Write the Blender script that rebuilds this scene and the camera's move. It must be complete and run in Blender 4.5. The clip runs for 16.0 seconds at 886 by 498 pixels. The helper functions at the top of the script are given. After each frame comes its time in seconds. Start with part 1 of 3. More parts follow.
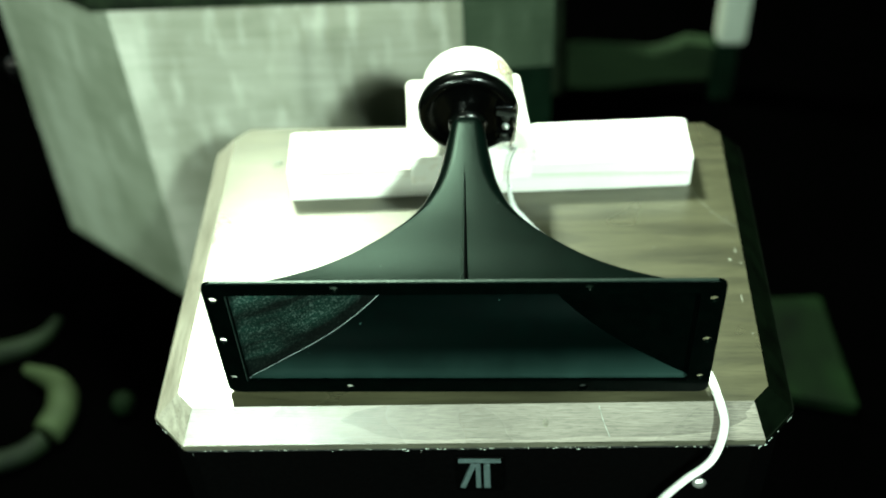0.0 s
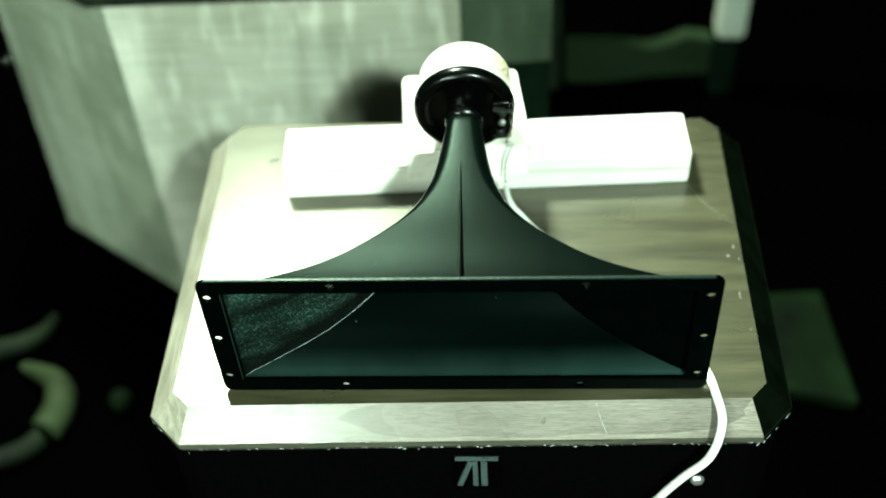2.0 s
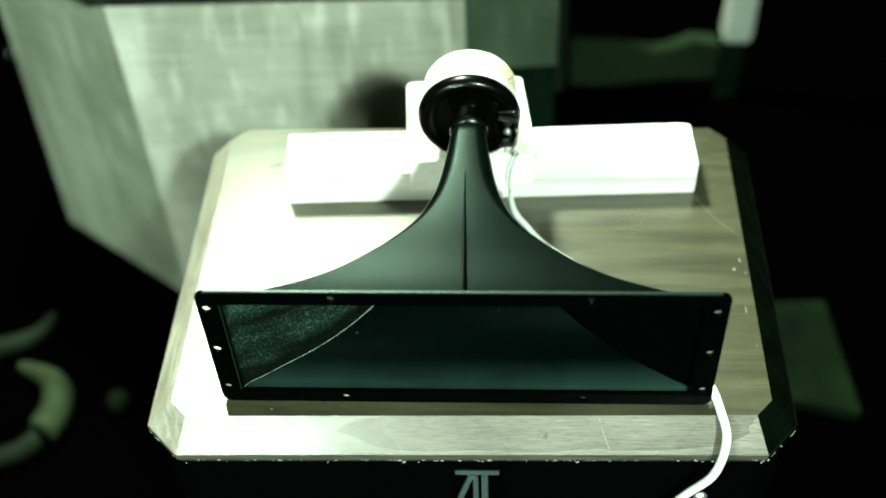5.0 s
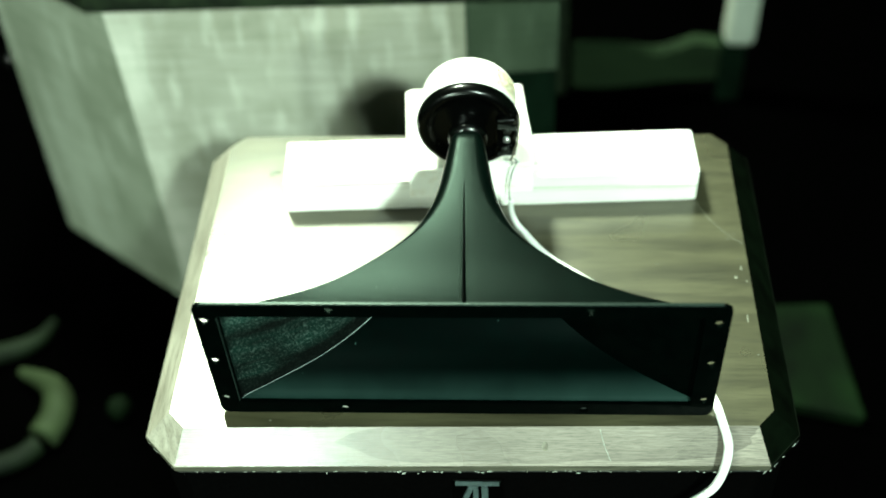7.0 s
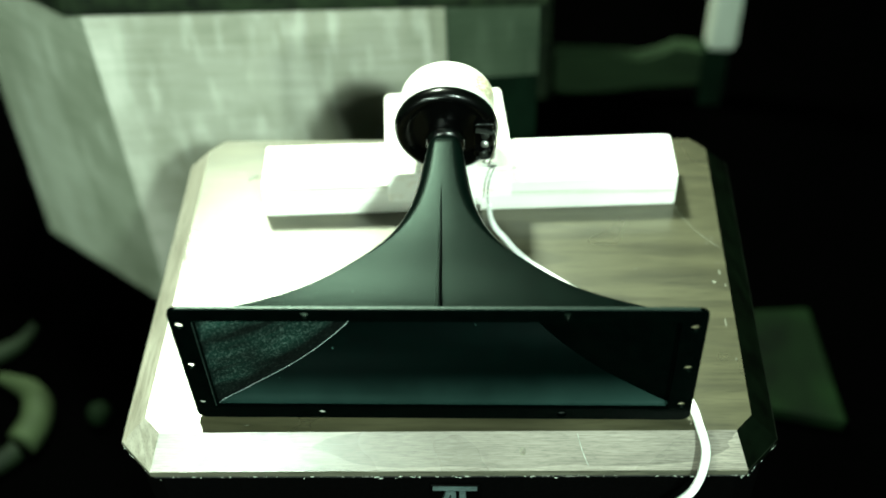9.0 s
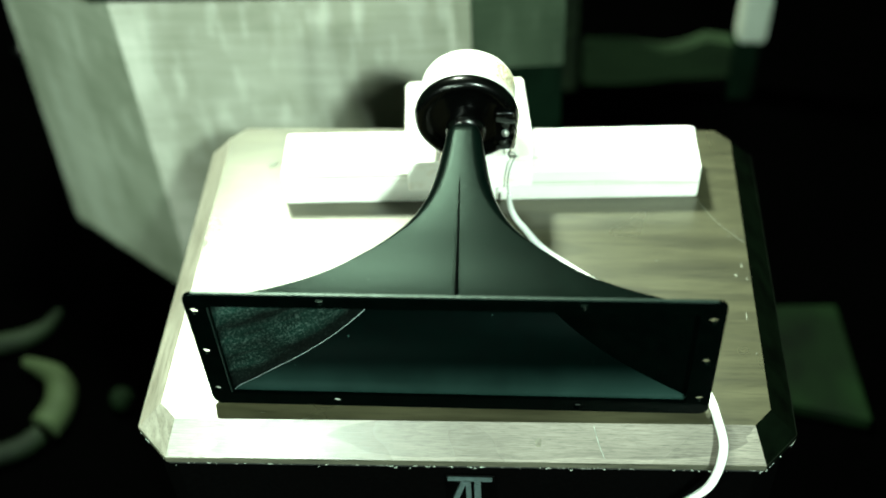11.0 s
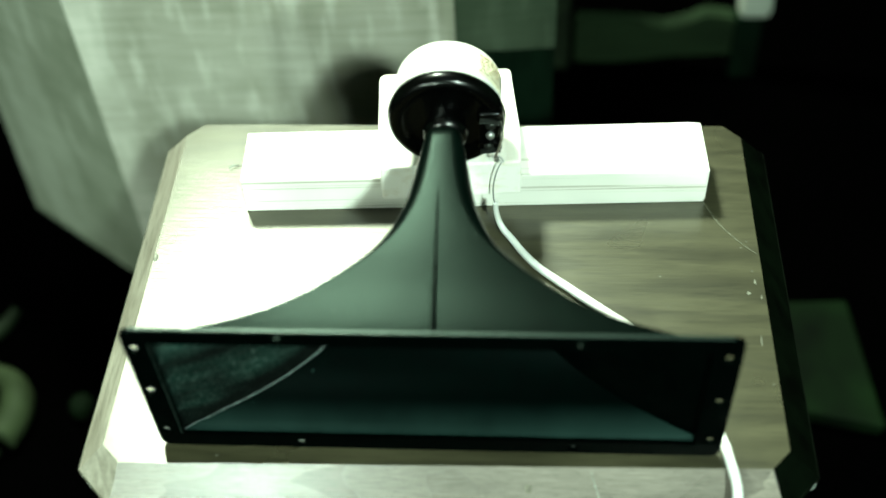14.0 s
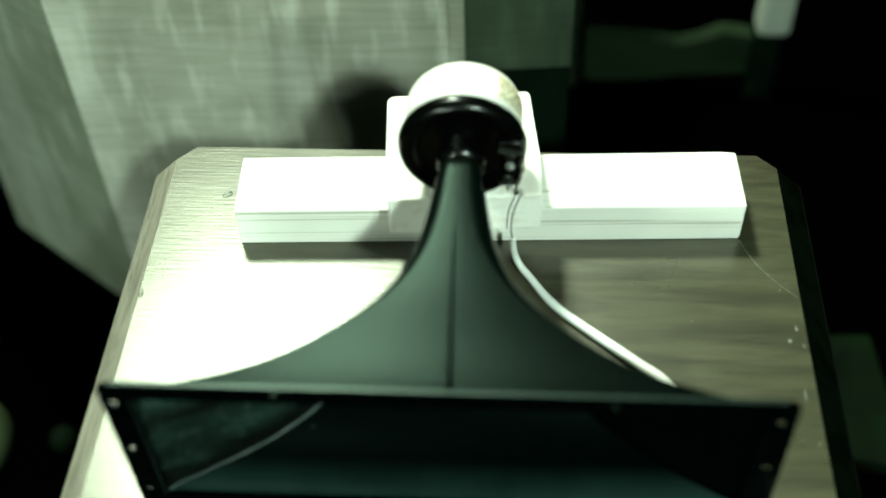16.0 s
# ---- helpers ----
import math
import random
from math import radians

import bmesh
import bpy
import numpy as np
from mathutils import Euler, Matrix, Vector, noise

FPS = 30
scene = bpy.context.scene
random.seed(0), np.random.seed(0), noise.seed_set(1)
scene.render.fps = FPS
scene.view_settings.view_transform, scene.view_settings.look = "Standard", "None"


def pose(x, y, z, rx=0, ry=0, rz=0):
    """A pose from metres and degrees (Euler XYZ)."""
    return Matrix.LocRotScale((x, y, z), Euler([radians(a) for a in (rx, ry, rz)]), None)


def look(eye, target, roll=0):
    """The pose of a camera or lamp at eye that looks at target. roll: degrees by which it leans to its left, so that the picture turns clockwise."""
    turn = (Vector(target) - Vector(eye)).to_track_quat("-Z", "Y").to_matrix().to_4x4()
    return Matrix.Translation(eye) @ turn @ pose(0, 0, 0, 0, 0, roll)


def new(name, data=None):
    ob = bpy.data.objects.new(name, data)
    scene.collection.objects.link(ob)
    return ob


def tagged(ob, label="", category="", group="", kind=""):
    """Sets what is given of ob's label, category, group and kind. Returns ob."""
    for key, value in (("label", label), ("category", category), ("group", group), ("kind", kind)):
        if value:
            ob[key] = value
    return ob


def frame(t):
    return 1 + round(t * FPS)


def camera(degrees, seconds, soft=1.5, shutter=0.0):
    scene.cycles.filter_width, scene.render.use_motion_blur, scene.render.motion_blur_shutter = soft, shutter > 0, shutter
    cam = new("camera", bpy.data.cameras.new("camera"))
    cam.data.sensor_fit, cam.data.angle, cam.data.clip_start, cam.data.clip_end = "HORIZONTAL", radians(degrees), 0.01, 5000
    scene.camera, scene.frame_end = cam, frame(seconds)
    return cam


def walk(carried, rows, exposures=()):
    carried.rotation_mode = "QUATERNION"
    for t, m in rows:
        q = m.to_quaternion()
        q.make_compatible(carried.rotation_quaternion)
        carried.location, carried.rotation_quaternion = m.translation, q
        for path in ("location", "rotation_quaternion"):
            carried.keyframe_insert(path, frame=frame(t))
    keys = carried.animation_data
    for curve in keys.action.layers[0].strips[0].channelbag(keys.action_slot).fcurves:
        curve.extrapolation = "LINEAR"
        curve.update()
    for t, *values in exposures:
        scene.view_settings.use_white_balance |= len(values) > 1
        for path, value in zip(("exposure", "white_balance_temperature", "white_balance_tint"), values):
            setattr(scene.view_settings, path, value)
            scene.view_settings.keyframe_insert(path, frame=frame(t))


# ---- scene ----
cam = camera(40.93, 16.0, soft=1.8)
PATH = [
    (0, (0.0301, -0.4847, 1.2602), (-0.0137, 0.0603, 0.6762), -3.82),
    (0.5, (0.0318, -0.4841, 1.2600), (-0.0151, 0.0617, 0.6770), -3.97),
    (1, (0.0325, -0.4843, 1.2603), (-0.0149, 0.0617, 0.6775), -4.00),
    (1.5, (0.0341, -0.4828, 1.2588), (-0.0116, 0.0610, 0.6739), -4.01),
    (2, (0.0331, -0.4802, 1.2583), (-0.0114, 0.0619, 0.6716), -4.03),
    (2.5, (0.0329, -0.4786, 1.2583), (-0.0154, 0.0631, 0.6715), -4.27),
    (3, (0.0315, -0.4757, 1.2576), (-0.0142, 0.0663, 0.6709), -3.93),
    (3.5, (0.0292, -0.4728, 1.2561), (-0.0151, 0.0703, 0.6703), -3.46),
    (4, (0.0289, -0.4710, 1.2572), (-0.0160, 0.0711, 0.6706), -3.15),
    (6.5, (0.0344, -0.4548, 1.2589), (-0.0116, 0.0814, 0.6670), -3.82),
    (7, (0.0339, -0.4544, 1.2595), (-0.0137, 0.0833, 0.6692), -3.76),
    (7.5, (0.0344, -0.4551, 1.2590), (-0.0108, 0.0836, 0.6693), -3.63),
    (8, (0.0363, -0.4552, 1.2581), (-0.0104, 0.0775, 0.6631), -4.47),
    (8.5, (0.0364, -0.4558, 1.2569), (-0.0054, 0.0824, 0.6665), -4.11),
    (9, (0.0403, -0.4535, 1.2572), (0.0013, 0.0873, 0.6690), -3.07),
    (9.5, (0.0424, -0.4567, 1.2555), (-0.0037, 0.0817, 0.6656), -3.24),
    (12, (0.0514, -0.4370, 1.2459), (-0.0121, 0.0979, 0.6545), -3.84),
    (12.5, (0.0506, -0.4242, 1.2404), (-0.0131, 0.1093, 0.6476), -3.61),
    (13, (0.0507, -0.4080, 1.2326), (-0.0099, 0.1257, 0.6397), -3.71),
    (13.5, (0.0513, -0.3857, 1.2202), (-0.0052, 0.1389, 0.6190), -3.84),
    (14, (0.0497, -0.3635, 1.2049), (-0.0037, 0.1546, 0.5977), -3.87),
    (14.5, (0.0494, -0.3448, 1.1956), (-0.0069, 0.1617, 0.5789), -4.30),
    (15, (0.0504, -0.3388, 1.1839), (-0.0204, 0.1684, 0.5693), -5.38),
    (15.5, (0.0475, -0.3305, 1.1739), (-0.0346, 0.1790, 0.5625), -5.72),
    (16, (0.0323, -0.3075, 1.1666), (-0.0155, 0.2157, 0.5634), -2.74),
]
walk(cam, [(t, look(eye, target, roll)) for t, eye, target, roll in PATH], exposures=[(0.0, 0.0, 6350, -26), (12.5, 0.0, 6350, -26), (14.0, -0.36, 6350, -26), (15.0, -0.52, 6350, -26), (16.0, -0.82, 6350, -26)])
cam.data.dof.use_dof = True
cam.data.dof.focus_distance = 0.785
cam.data.dof.aperture_fstop = 3.0

# ---- world and lamps ----
world = bpy.data.worlds.new("dim_room")
scene.world = world
world.use_nodes = True
world.node_tree.nodes["Background"].inputs["Color"].default_value = (0.5, 0.55, 0.6, 1)
world.node_tree.nodes["Background"].inputs["Strength"].default_value = 0.002


def lamp(name, eye, target, size, watts, colour):
    data = bpy.data.lights.new(name, "AREA")
    data.shape, data.size, data.energy, data.color = "DISK", size, watts, colour
    ob = new(name, data)
    ob.matrix_world = look(eye, target)
    return ob


lamp("ceiling_lamp_light", (-0.44, 1.02, 2.20), (-0.05, 0.1, 0.6), 0.28, 150, (1.0, 0.975, 0.875))
lamp("room_lamp_light", (0.49, -1.05, 1.83), (0.0, 0.2, 0.6), 0.09, 60, (0.95, 1.0, 1.0))
lamp("desk_lamp_light", (-0.45, -1.57, 1.08), (-0.1, 0.2, 0.6), 0.20, 17, (0.97, 1.0, 0.97))
lamp("side_lamp_light", (-0.85, -1.35, 1.50), (-0.25, 0.3, 0.5), 0.20, 25, (0.98, 1.0, 0.95))

TOP = 0.600     # the cabinet's top
FLOOR = 0.145   # the room's floor


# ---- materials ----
def material(name, colour, rough=0.5, metal=0.0, mix=None, scale=(30, 30, 30), detail=4.0, contrast=(0.35, 0.65), bump=0.0, bump_scale=None, coat=0.0, spec=0.5, rough_vary=0.0, distortion=0.0, pores=None, tone_range=(0.82, 1.08), tint=(1, 1, 1), figure=None, lip_glow_specks=None, smear=None):
    mat = bpy.data.materials.new(name)
    mat.use_nodes = True
    t = mat.node_tree
    b = t.nodes["Principled BSDF"]
    b.inputs["Base Color"].default_value = (*colour, 1)
    b.inputs["Roughness"].default_value = rough
    b.inputs["Metallic"].default_value = metal
    b.inputs["Coat Weight"].default_value = coat
    b.inputs["Coat Roughness"].default_value = 0.25
    b.inputs["Specular IOR Level"].default_value = spec
    b.inputs["Specular Tint"].default_value = (*tint, 1)
    co = t.nodes.new("ShaderNodeTexCoord")
    mp = t.nodes.new("ShaderNodeMapping")
    mp.inputs["Scale"].default_value = scale
    t.links.new(co.outputs["Object"], mp.inputs["Vector"])
    ns = t.nodes.new("ShaderNodeTexNoise")
    ns.inputs["Scale"].default_value = 1.0
    ns.inputs["Detail"].default_value = detail
    ns.inputs["Distortion"].default_value = distortion
    t.links.new(mp.outputs["Vector"], ns.inputs["Vector"])
    rp = t.nodes.new("ShaderNodeValToRGB")
    rp.color_ramp.elements[0].position, rp.color_ramp.elements[1].position = contrast
    rp.color_ramp.elements[0].color = (*(mix or colour), 1)
    rp.color_ramp.elements[1].color = (*colour, 1)
    t.links.new(ns.outputs["Fac"], rp.inputs["Fac"])
    big = t.nodes.new("ShaderNodeTexNoise")
    big.inputs["Scale"].default_value = 7.0 if tone_range[1] < 1.5 else 38.0
    big.inputs["Detail"].default_value = 3.0
    t.links.new(co.outputs["Object"], big.inputs["Vector"])
    tone = t.nodes.new("ShaderNodeMapRange")
    tone.inputs["From Min"].default_value, tone.inputs["From Max"].default_value = 0.3, 0.7
    tone.inputs["To Min"].default_value, tone.inputs["To Max"].default_value = tone_range
    t.links.new(big.outputs["Fac"], tone.inputs["Value"])
    mul = t.nodes.new("ShaderNodeMix")
    mul.data_type, mul.blend_type = "RGBA", "MULTIPLY"
    mul.inputs["Factor"].default_value = 1.0
    t.links.new(rp.outputs["Color"], mul.inputs[6])
    t.links.new(tone.outputs["Result"], mul.inputs[7])
    last = mul.outputs[2]
    if pores:
        pm = t.nodes.new("ShaderNodeMapping")
        pm.inputs["Scale"].default_value = pores
        pn = t.nodes.new("ShaderNodeTexNoise")
        pn.inputs["Scale"].default_value = 1.0
        pr = t.nodes.new("ShaderNodeMapRange")
        pr.inputs["From Min"].default_value, pr.inputs["From Max"].default_value = 0.36, 0.46
        pr.inputs["To Min"].default_value = 0.66
        t.links.new(co.outputs["Object"], pm.inputs["Vector"])
        t.links.new(pm.outputs["Vector"], pn.inputs["Vector"])
        t.links.new(pn.outputs["Fac"], pr.inputs["Value"])
        m3 = t.nodes.new("ShaderNodeMix")
        m3.data_type, m3.blend_type = "RGBA", "MULTIPLY"
        m3.inputs["Factor"].default_value = 1.0
        t.links.new(last, m3.inputs[6])
        t.links.new(pr.outputs["Result"], m3.inputs[7])
        last = m3.outputs[2]
    if figure:
        # contour lines of a stretched cloud: the arched figure of sawn wood
        fm, fn = t.nodes.new("ShaderNodeMapping"), t.nodes.new("ShaderNodeTexNoise")
        fm.inputs["Scale"].default_value = figure[0]
        fn.inputs["Scale"].default_value, fn.inputs["Detail"].default_value, fn.inputs["Roughness"].default_value = 1.0, 2.5, 0.35
        t.links.new(co.outputs["Object"], fm.inputs["Vector"])
        t.links.new(fm.outputs["Vector"], fn.inputs["Vector"])
        k1, k2, fr = t.nodes.new("ShaderNodeMath"), t.nodes.new("ShaderNodeMath"), t.nodes.new("ShaderNodeMapRange")
        k1.operation, k2.operation = "MULTIPLY", "FRACT" if len(figure) > 4 else "SINE"
        k1.inputs[1].default_value = figure[1]
        fr.inputs["From Min"].default_value, fr.inputs["From Max"].default_value = (0.0, 1.0) if len(figure) > 4 else (-1.0, figure[3])
        fr.inputs["To Min"].default_value, fr.inputs["To Max"].default_value = figure[2], 1.06
        t.links.new(fn.outputs["Fac"], k1.inputs[0])
        t.links.new(k1.outputs["Value"], k2.inputs[0])
        t.links.new(k2.outputs["Value"], fr.inputs["Value"])
        m4 = t.nodes.new("ShaderNodeMix")
        m4.data_type, m4.blend_type = "RGBA", "MULTIPLY"
        m4.inputs["Factor"].default_value = 1.0
        t.links.new(last, m4.inputs[6])
        t.links.new(fr.outputs["Result"], m4.inputs[7])
        last = m4.outputs[2]
    if smear:
        # dust wiped along one direction
        wm, wn, wr = t.nodes.new("ShaderNodeMapping"), t.nodes.new("ShaderNodeTexNoise"), t.nodes.new("ShaderNodeMapRange")
        wt = t.nodes.new("ShaderNodeMapping")
        wt.inputs["Rotation"].default_value = (-radians(smear[0]), 0, 0)
        wm.inputs["Scale"].default_value = smear[1]
        wn.inputs["Scale"].default_value, wn.inputs["Detail"].default_value = 1.0, 3.0
        wr.inputs["From Min"].default_value, wr.inputs["From Max"].default_value = 0.40, 0.66
        wr.inputs["To Min"].default_value, wr.inputs["To Max"].default_value = 0.22, 2.6
        t.links.new(co.outputs["Object"], wt.inputs["Vector"])
        t.links.new(wt.outputs["Vector"], wm.inputs["Vector"])
        t.links.new(wm.outputs["Vector"], wn.inputs["Vector"])
        t.links.new(wn.outputs["Fac"], wr.inputs["Value"])
        m5 = t.nodes.new("ShaderNodeMix")
        m5.data_type, m5.blend_type = "RGBA", "MULTIPLY"
        m5.inputs["Factor"].default_value = 1.0
        t.links.new(last, m5.inputs[6])
        t.links.new(wr.outputs["Result"], m5.inputs[7])
        last = m5.outputs[2]
    if lip_glow_specks:
        # light painted just inside the mouth, thinning out with depth, and a few dust specks beyond
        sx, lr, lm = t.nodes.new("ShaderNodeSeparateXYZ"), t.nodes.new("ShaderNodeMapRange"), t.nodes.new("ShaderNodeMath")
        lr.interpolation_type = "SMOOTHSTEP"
        lr.inputs["From Min"].default_value, lr.inputs["From Max"].default_value = 0.0, lip_glow_specks[1]
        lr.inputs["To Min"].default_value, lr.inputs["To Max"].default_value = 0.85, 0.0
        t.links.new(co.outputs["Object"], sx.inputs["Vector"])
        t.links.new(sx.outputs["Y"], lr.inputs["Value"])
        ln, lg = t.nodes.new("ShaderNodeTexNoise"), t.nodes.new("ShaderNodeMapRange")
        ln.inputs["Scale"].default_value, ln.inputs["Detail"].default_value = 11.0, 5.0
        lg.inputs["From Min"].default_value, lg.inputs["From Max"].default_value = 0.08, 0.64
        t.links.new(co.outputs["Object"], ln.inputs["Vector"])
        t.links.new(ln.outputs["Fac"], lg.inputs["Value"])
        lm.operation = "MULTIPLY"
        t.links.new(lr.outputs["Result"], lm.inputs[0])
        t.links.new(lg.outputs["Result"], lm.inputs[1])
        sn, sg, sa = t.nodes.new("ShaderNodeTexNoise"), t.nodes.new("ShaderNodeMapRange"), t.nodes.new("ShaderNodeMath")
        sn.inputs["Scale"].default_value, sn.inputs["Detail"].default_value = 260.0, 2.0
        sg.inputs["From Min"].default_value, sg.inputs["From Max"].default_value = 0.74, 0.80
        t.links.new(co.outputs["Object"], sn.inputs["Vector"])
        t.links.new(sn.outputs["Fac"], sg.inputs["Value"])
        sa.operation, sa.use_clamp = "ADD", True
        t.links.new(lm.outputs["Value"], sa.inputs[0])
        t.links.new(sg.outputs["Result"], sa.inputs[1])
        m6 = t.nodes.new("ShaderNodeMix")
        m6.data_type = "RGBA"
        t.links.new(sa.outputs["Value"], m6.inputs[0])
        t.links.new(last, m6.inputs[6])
        m6.inputs[7].default_value = (*lip_glow_specks[0], 1)
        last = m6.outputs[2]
    t.links.new(last, b.inputs["Base Color"])
    if rough_vary:
        rr = t.nodes.new("ShaderNodeMapRange")
        rr.inputs["To Min"].default_value, rr.inputs["To Max"].default_value = rough - rough_vary, rough + rough_vary
        t.links.new(big.outputs["Fac"], rr.inputs["Value"])
        t.links.new(rr.outputs["Result"], b.inputs["Roughness"])
    if bump:
        bn = t.nodes.new("ShaderNodeTexNoise")
        bn.inputs["Scale"].default_value = 1.0
        bn.inputs["Detail"].default_value = 3.0
        m2 = t.nodes.new("ShaderNodeMapping")
        m2.inputs["Scale"].default_value = bump_scale or scale
        t.links.new(co.outputs["Object"], m2.inputs["Vector"])
        t.links.new(m2.outputs["Vector"], bn.inputs["Vector"])
        bp = t.nodes.new("ShaderNodeBump")
        bp.inputs["Strength"].default_value = bump
        bp.inputs["Distance"].default_value = 0.001
        t.links.new(bn.outputs["Fac"], bp.inputs["Height"])
        t.links.new(bp.outputs["Normal"], b.inputs["Normal"])
    return mat


WALNUT = material("satin_veneer", (0.050, 0.046, 0.026), 0.285, mix=(0.027, 0.025, 0.013), scale=(9, 85, 60), detail=9, contrast=(0.28, 0.66), figure=((2.6, 15, 20), 46.0, 0.76, -0.45), pores=(55, 1500, 300), bump=0.12, bump_scale=(30, 700, 200), rough_vary=0.06, distortion=1.0, spec=1.0, tint=(1.0, 0.99, 0.91))
EDGE = material("veneer_edge", (0.255, 0.228, 0.194), 0.27, mix=(0.138, 0.122, 0.102), scale=(55, 1500, 1500), detail=7, contrast=(0.28, 0.66), spec=0.60, tone_range=(0.66, 1.18), figure=((3.6, 24, 30), 6.0, 0.68, 0.0, "saw"), pores=(150, 2400, 2400), rough_vary=0.09, bump=0.12, bump_scale=(60, 1200, 1200))
EDGE_Y = material("veneer_side_edge", (0.27, 0.252, 0.212), 0.42, mix=(0.175, 0.160, 0.130), scale=(200, 22, 120), detail=7, pores=(900, 70, 900), bump=0.12, bump_scale=(300, 30, 400), distortion=0.4)
BLACK = material("black_baffle_paint", (0.0004, 0.0004, 0.0004), 0.7, mix=(0.0002, 0.0002, 0.0002), scale=(300, 300, 300), bump=0.5, spec=0.02)
LIP = material("dull_edge_banding", (0.075, 0.072, 0.052), 0.6, mix=(0.040, 0.038, 0.027), scale=(40, 40, 300), detail=6, bump=0.2, spec=0.2)
PALE_GREY = material("pale_grey_line", (0.17, 0.21, 0.20), 0.35, mix=(0.10, 0.125, 0.12), scale=(300, 300, 300))
# near-black colour of the right-hand mouldings
BLACK_GLOSS = material("near_black_moulding", (0.0014, 0.0026, 0.0012), 0.45, mix=(0.0006, 0.0010, 0.0005), scale=(60, 60, 60), bump=0.3, spec=0.03)
FUZZ = material("worn_black_edge", (0.42, 0.43, 0.39), 0.9, mix=(0.002, 0.003, 0.002), scale=(330, 600, 600), contrast=(0.60, 0.70), bump=0.6)
CHIP = material("bare_pale_chip", (0.42, 0.45, 0.40), 0.8, mix=(0.16, 0.18, 0.15), scale=(400, 400, 400))
PLASTIC = material("black_horn_plastic", (0.0006, 0.0016, 0.0012), 0.32, mix=(0.0003, 0.0009, 0.0007), scale=(90, 90, 90), spec=0.062, tint=(0.68, 1.0, 0.84), bump=0.12, bump_scale=(1500, 1500, 1500), rough_vary=0.02, lip_glow_specks=((0.05, 0.06, 0.053), 0.0005))
# darker than the horn plastic: the fin's shaded face and shadow in colour
FIN = material("shaded_fin_plastic", (0.0003, 0.0006, 0.0005), 0.6, mix=(0.0002, 0.0003, 0.0003), scale=(90, 90, 90), spec=0.006)
RIM = material("highlight_black_rim", (0.010, 0.015, 0.013), 0.36, mix=(0.005, 0.009, 0.0075), scale=(40, 200, 200), spec=0.17, tint=(0.8, 1.0, 0.9), bump=0.2, bump_scale=(400, 400, 400))
GLOSS = material("gloss_black_enamel", (0.0005, 0.0006, 0.0005), 0.22, mix=(0.0003, 0.0003, 0.0003), scale=(200, 200, 200), rough_vary=0.04, spec=0.26)
# darker copy of the horn plastic, with the mouth's shade in its colour
SHADED_PLASTIC = material("shaded_horn_plastic", (0.0003, 0.0008, 0.0006), 0.25, mix=(0.0002, 0.0005, 0.0004), scale=(90, 90, 90), spec=0.007, tint=(0.78, 1.0, 0.92), bump=0.04, bump_scale=(900, 900, 900), rough_vary=0.04)
# the lit front of the inner floor is painted into this colour
FLOOR_SKIN = material("lip_lit_inner_plastic", (0.0001, 0.0009, 0.0007), 0.36, mix=(0.0001, 0.0006, 0.0005), scale=(90, 90, 90), spec=0.008, tint=(0.72, 1.0, 0.95), bump=0.06, bump_scale=(900, 900, 900), lip_glow_specks=((0.012, 0.024, 0.021), 0.013))
COLLAR = material("satin_black_collar", (0.0005, 0.0006, 0.0005), 0.26, mix=(0.0003, 0.0003, 0.0003), scale=(200, 200, 200), spec=0.36)
DUST = material("dusty_inner_plastic", (0.034, 0.047, 0.041), 0.8, spec=0.05, mix=(0.0022, 0.0065, 0.005), scale=(800, 520, 700), contrast=(0.50, 0.80), detail=10, tone_range=(0.45, 1.6), bump=0.3, smear=(40, (8, 9, 48)))
SILVER = material("pale_enamel_cover", (0.80, 0.79, 0.74), 0.40, mix=(0.72, 0.71, 0.66), scale=(60, 60, 60), rough_vary=0.05)
PINE = material("raw_pine", (0.88, 0.86, 0.80), 0.65, mix=(0.50, 0.47, 0.40), scale=(2.5, 130, 430), detail=2, contrast=(0.34, 0.42), bump=0.25, bump_scale=(12, 500, 500), distortion=0.3)
PINE_UP = material("raw_pine_upright", (0.88, 0.86, 0.80), 0.65, mix=(0.78, 0.73, 0.64), scale=(90, 5, 160), detail=3, contrast=(0.30, 0.50), bump=0.25, bump_scale=(500, 12, 500), distortion=0.3)
WIRE = material("white_pvc", (0.82, 0.82, 0.79), 0.38, mix=(0.74, 0.74, 0.70), scale=(80, 80, 80))
COPPER = material("tinned_wire", (0.62, 0.58, 0.50), 0.35, metal=0.9, scale=(400, 400, 400))
DULL = material("tarnished_plate", (0.035, 0.038, 0.033), 0.45, metal=0.6, mix=(0.012, 0.013, 0.011), scale=(300, 300, 300), bump=0.3)
THIN_WIRE = material("thin_dark_core", (0.045, 0.05, 0.045), 0.4, mix=(0.02, 0.022, 0.02), scale=(300, 300, 300))
STEEL = material("bright_screw_steel", (0.75, 0.75, 0.72), 0.32, metal=0.85, mix=(0.5, 0.5, 0.48), scale=(300, 300, 300))
PALE_DISC = material("pale_hole_disc", (0.50, 0.50, 0.45), 0.5, mix=(0.20, 0.20, 0.17), scale=(300, 300, 300))
PAPER = material("yellowed_sticker", (0.80, 0.76, 0.60), 0.6, mix=(0.70, 0.64, 0.46), scale=(300, 300, 300))
FLECK = material("pale_paint_fleck", (0.17, 0.17, 0.135), 0.6, mix=(0.07, 0.068, 0.05), scale=(400, 400, 400))
KNOT = material("knot_wood", (0.165, 0.152, 0.115), 0.5, mix=(0.085, 0.076, 0.055), scale=(500, 500, 500))
DARK_DISC = material("dull_hole_disc", (0.020, 0.024, 0.022), 0.6, mix=(0.010, 0.012, 0.011), scale=(300, 300, 300))
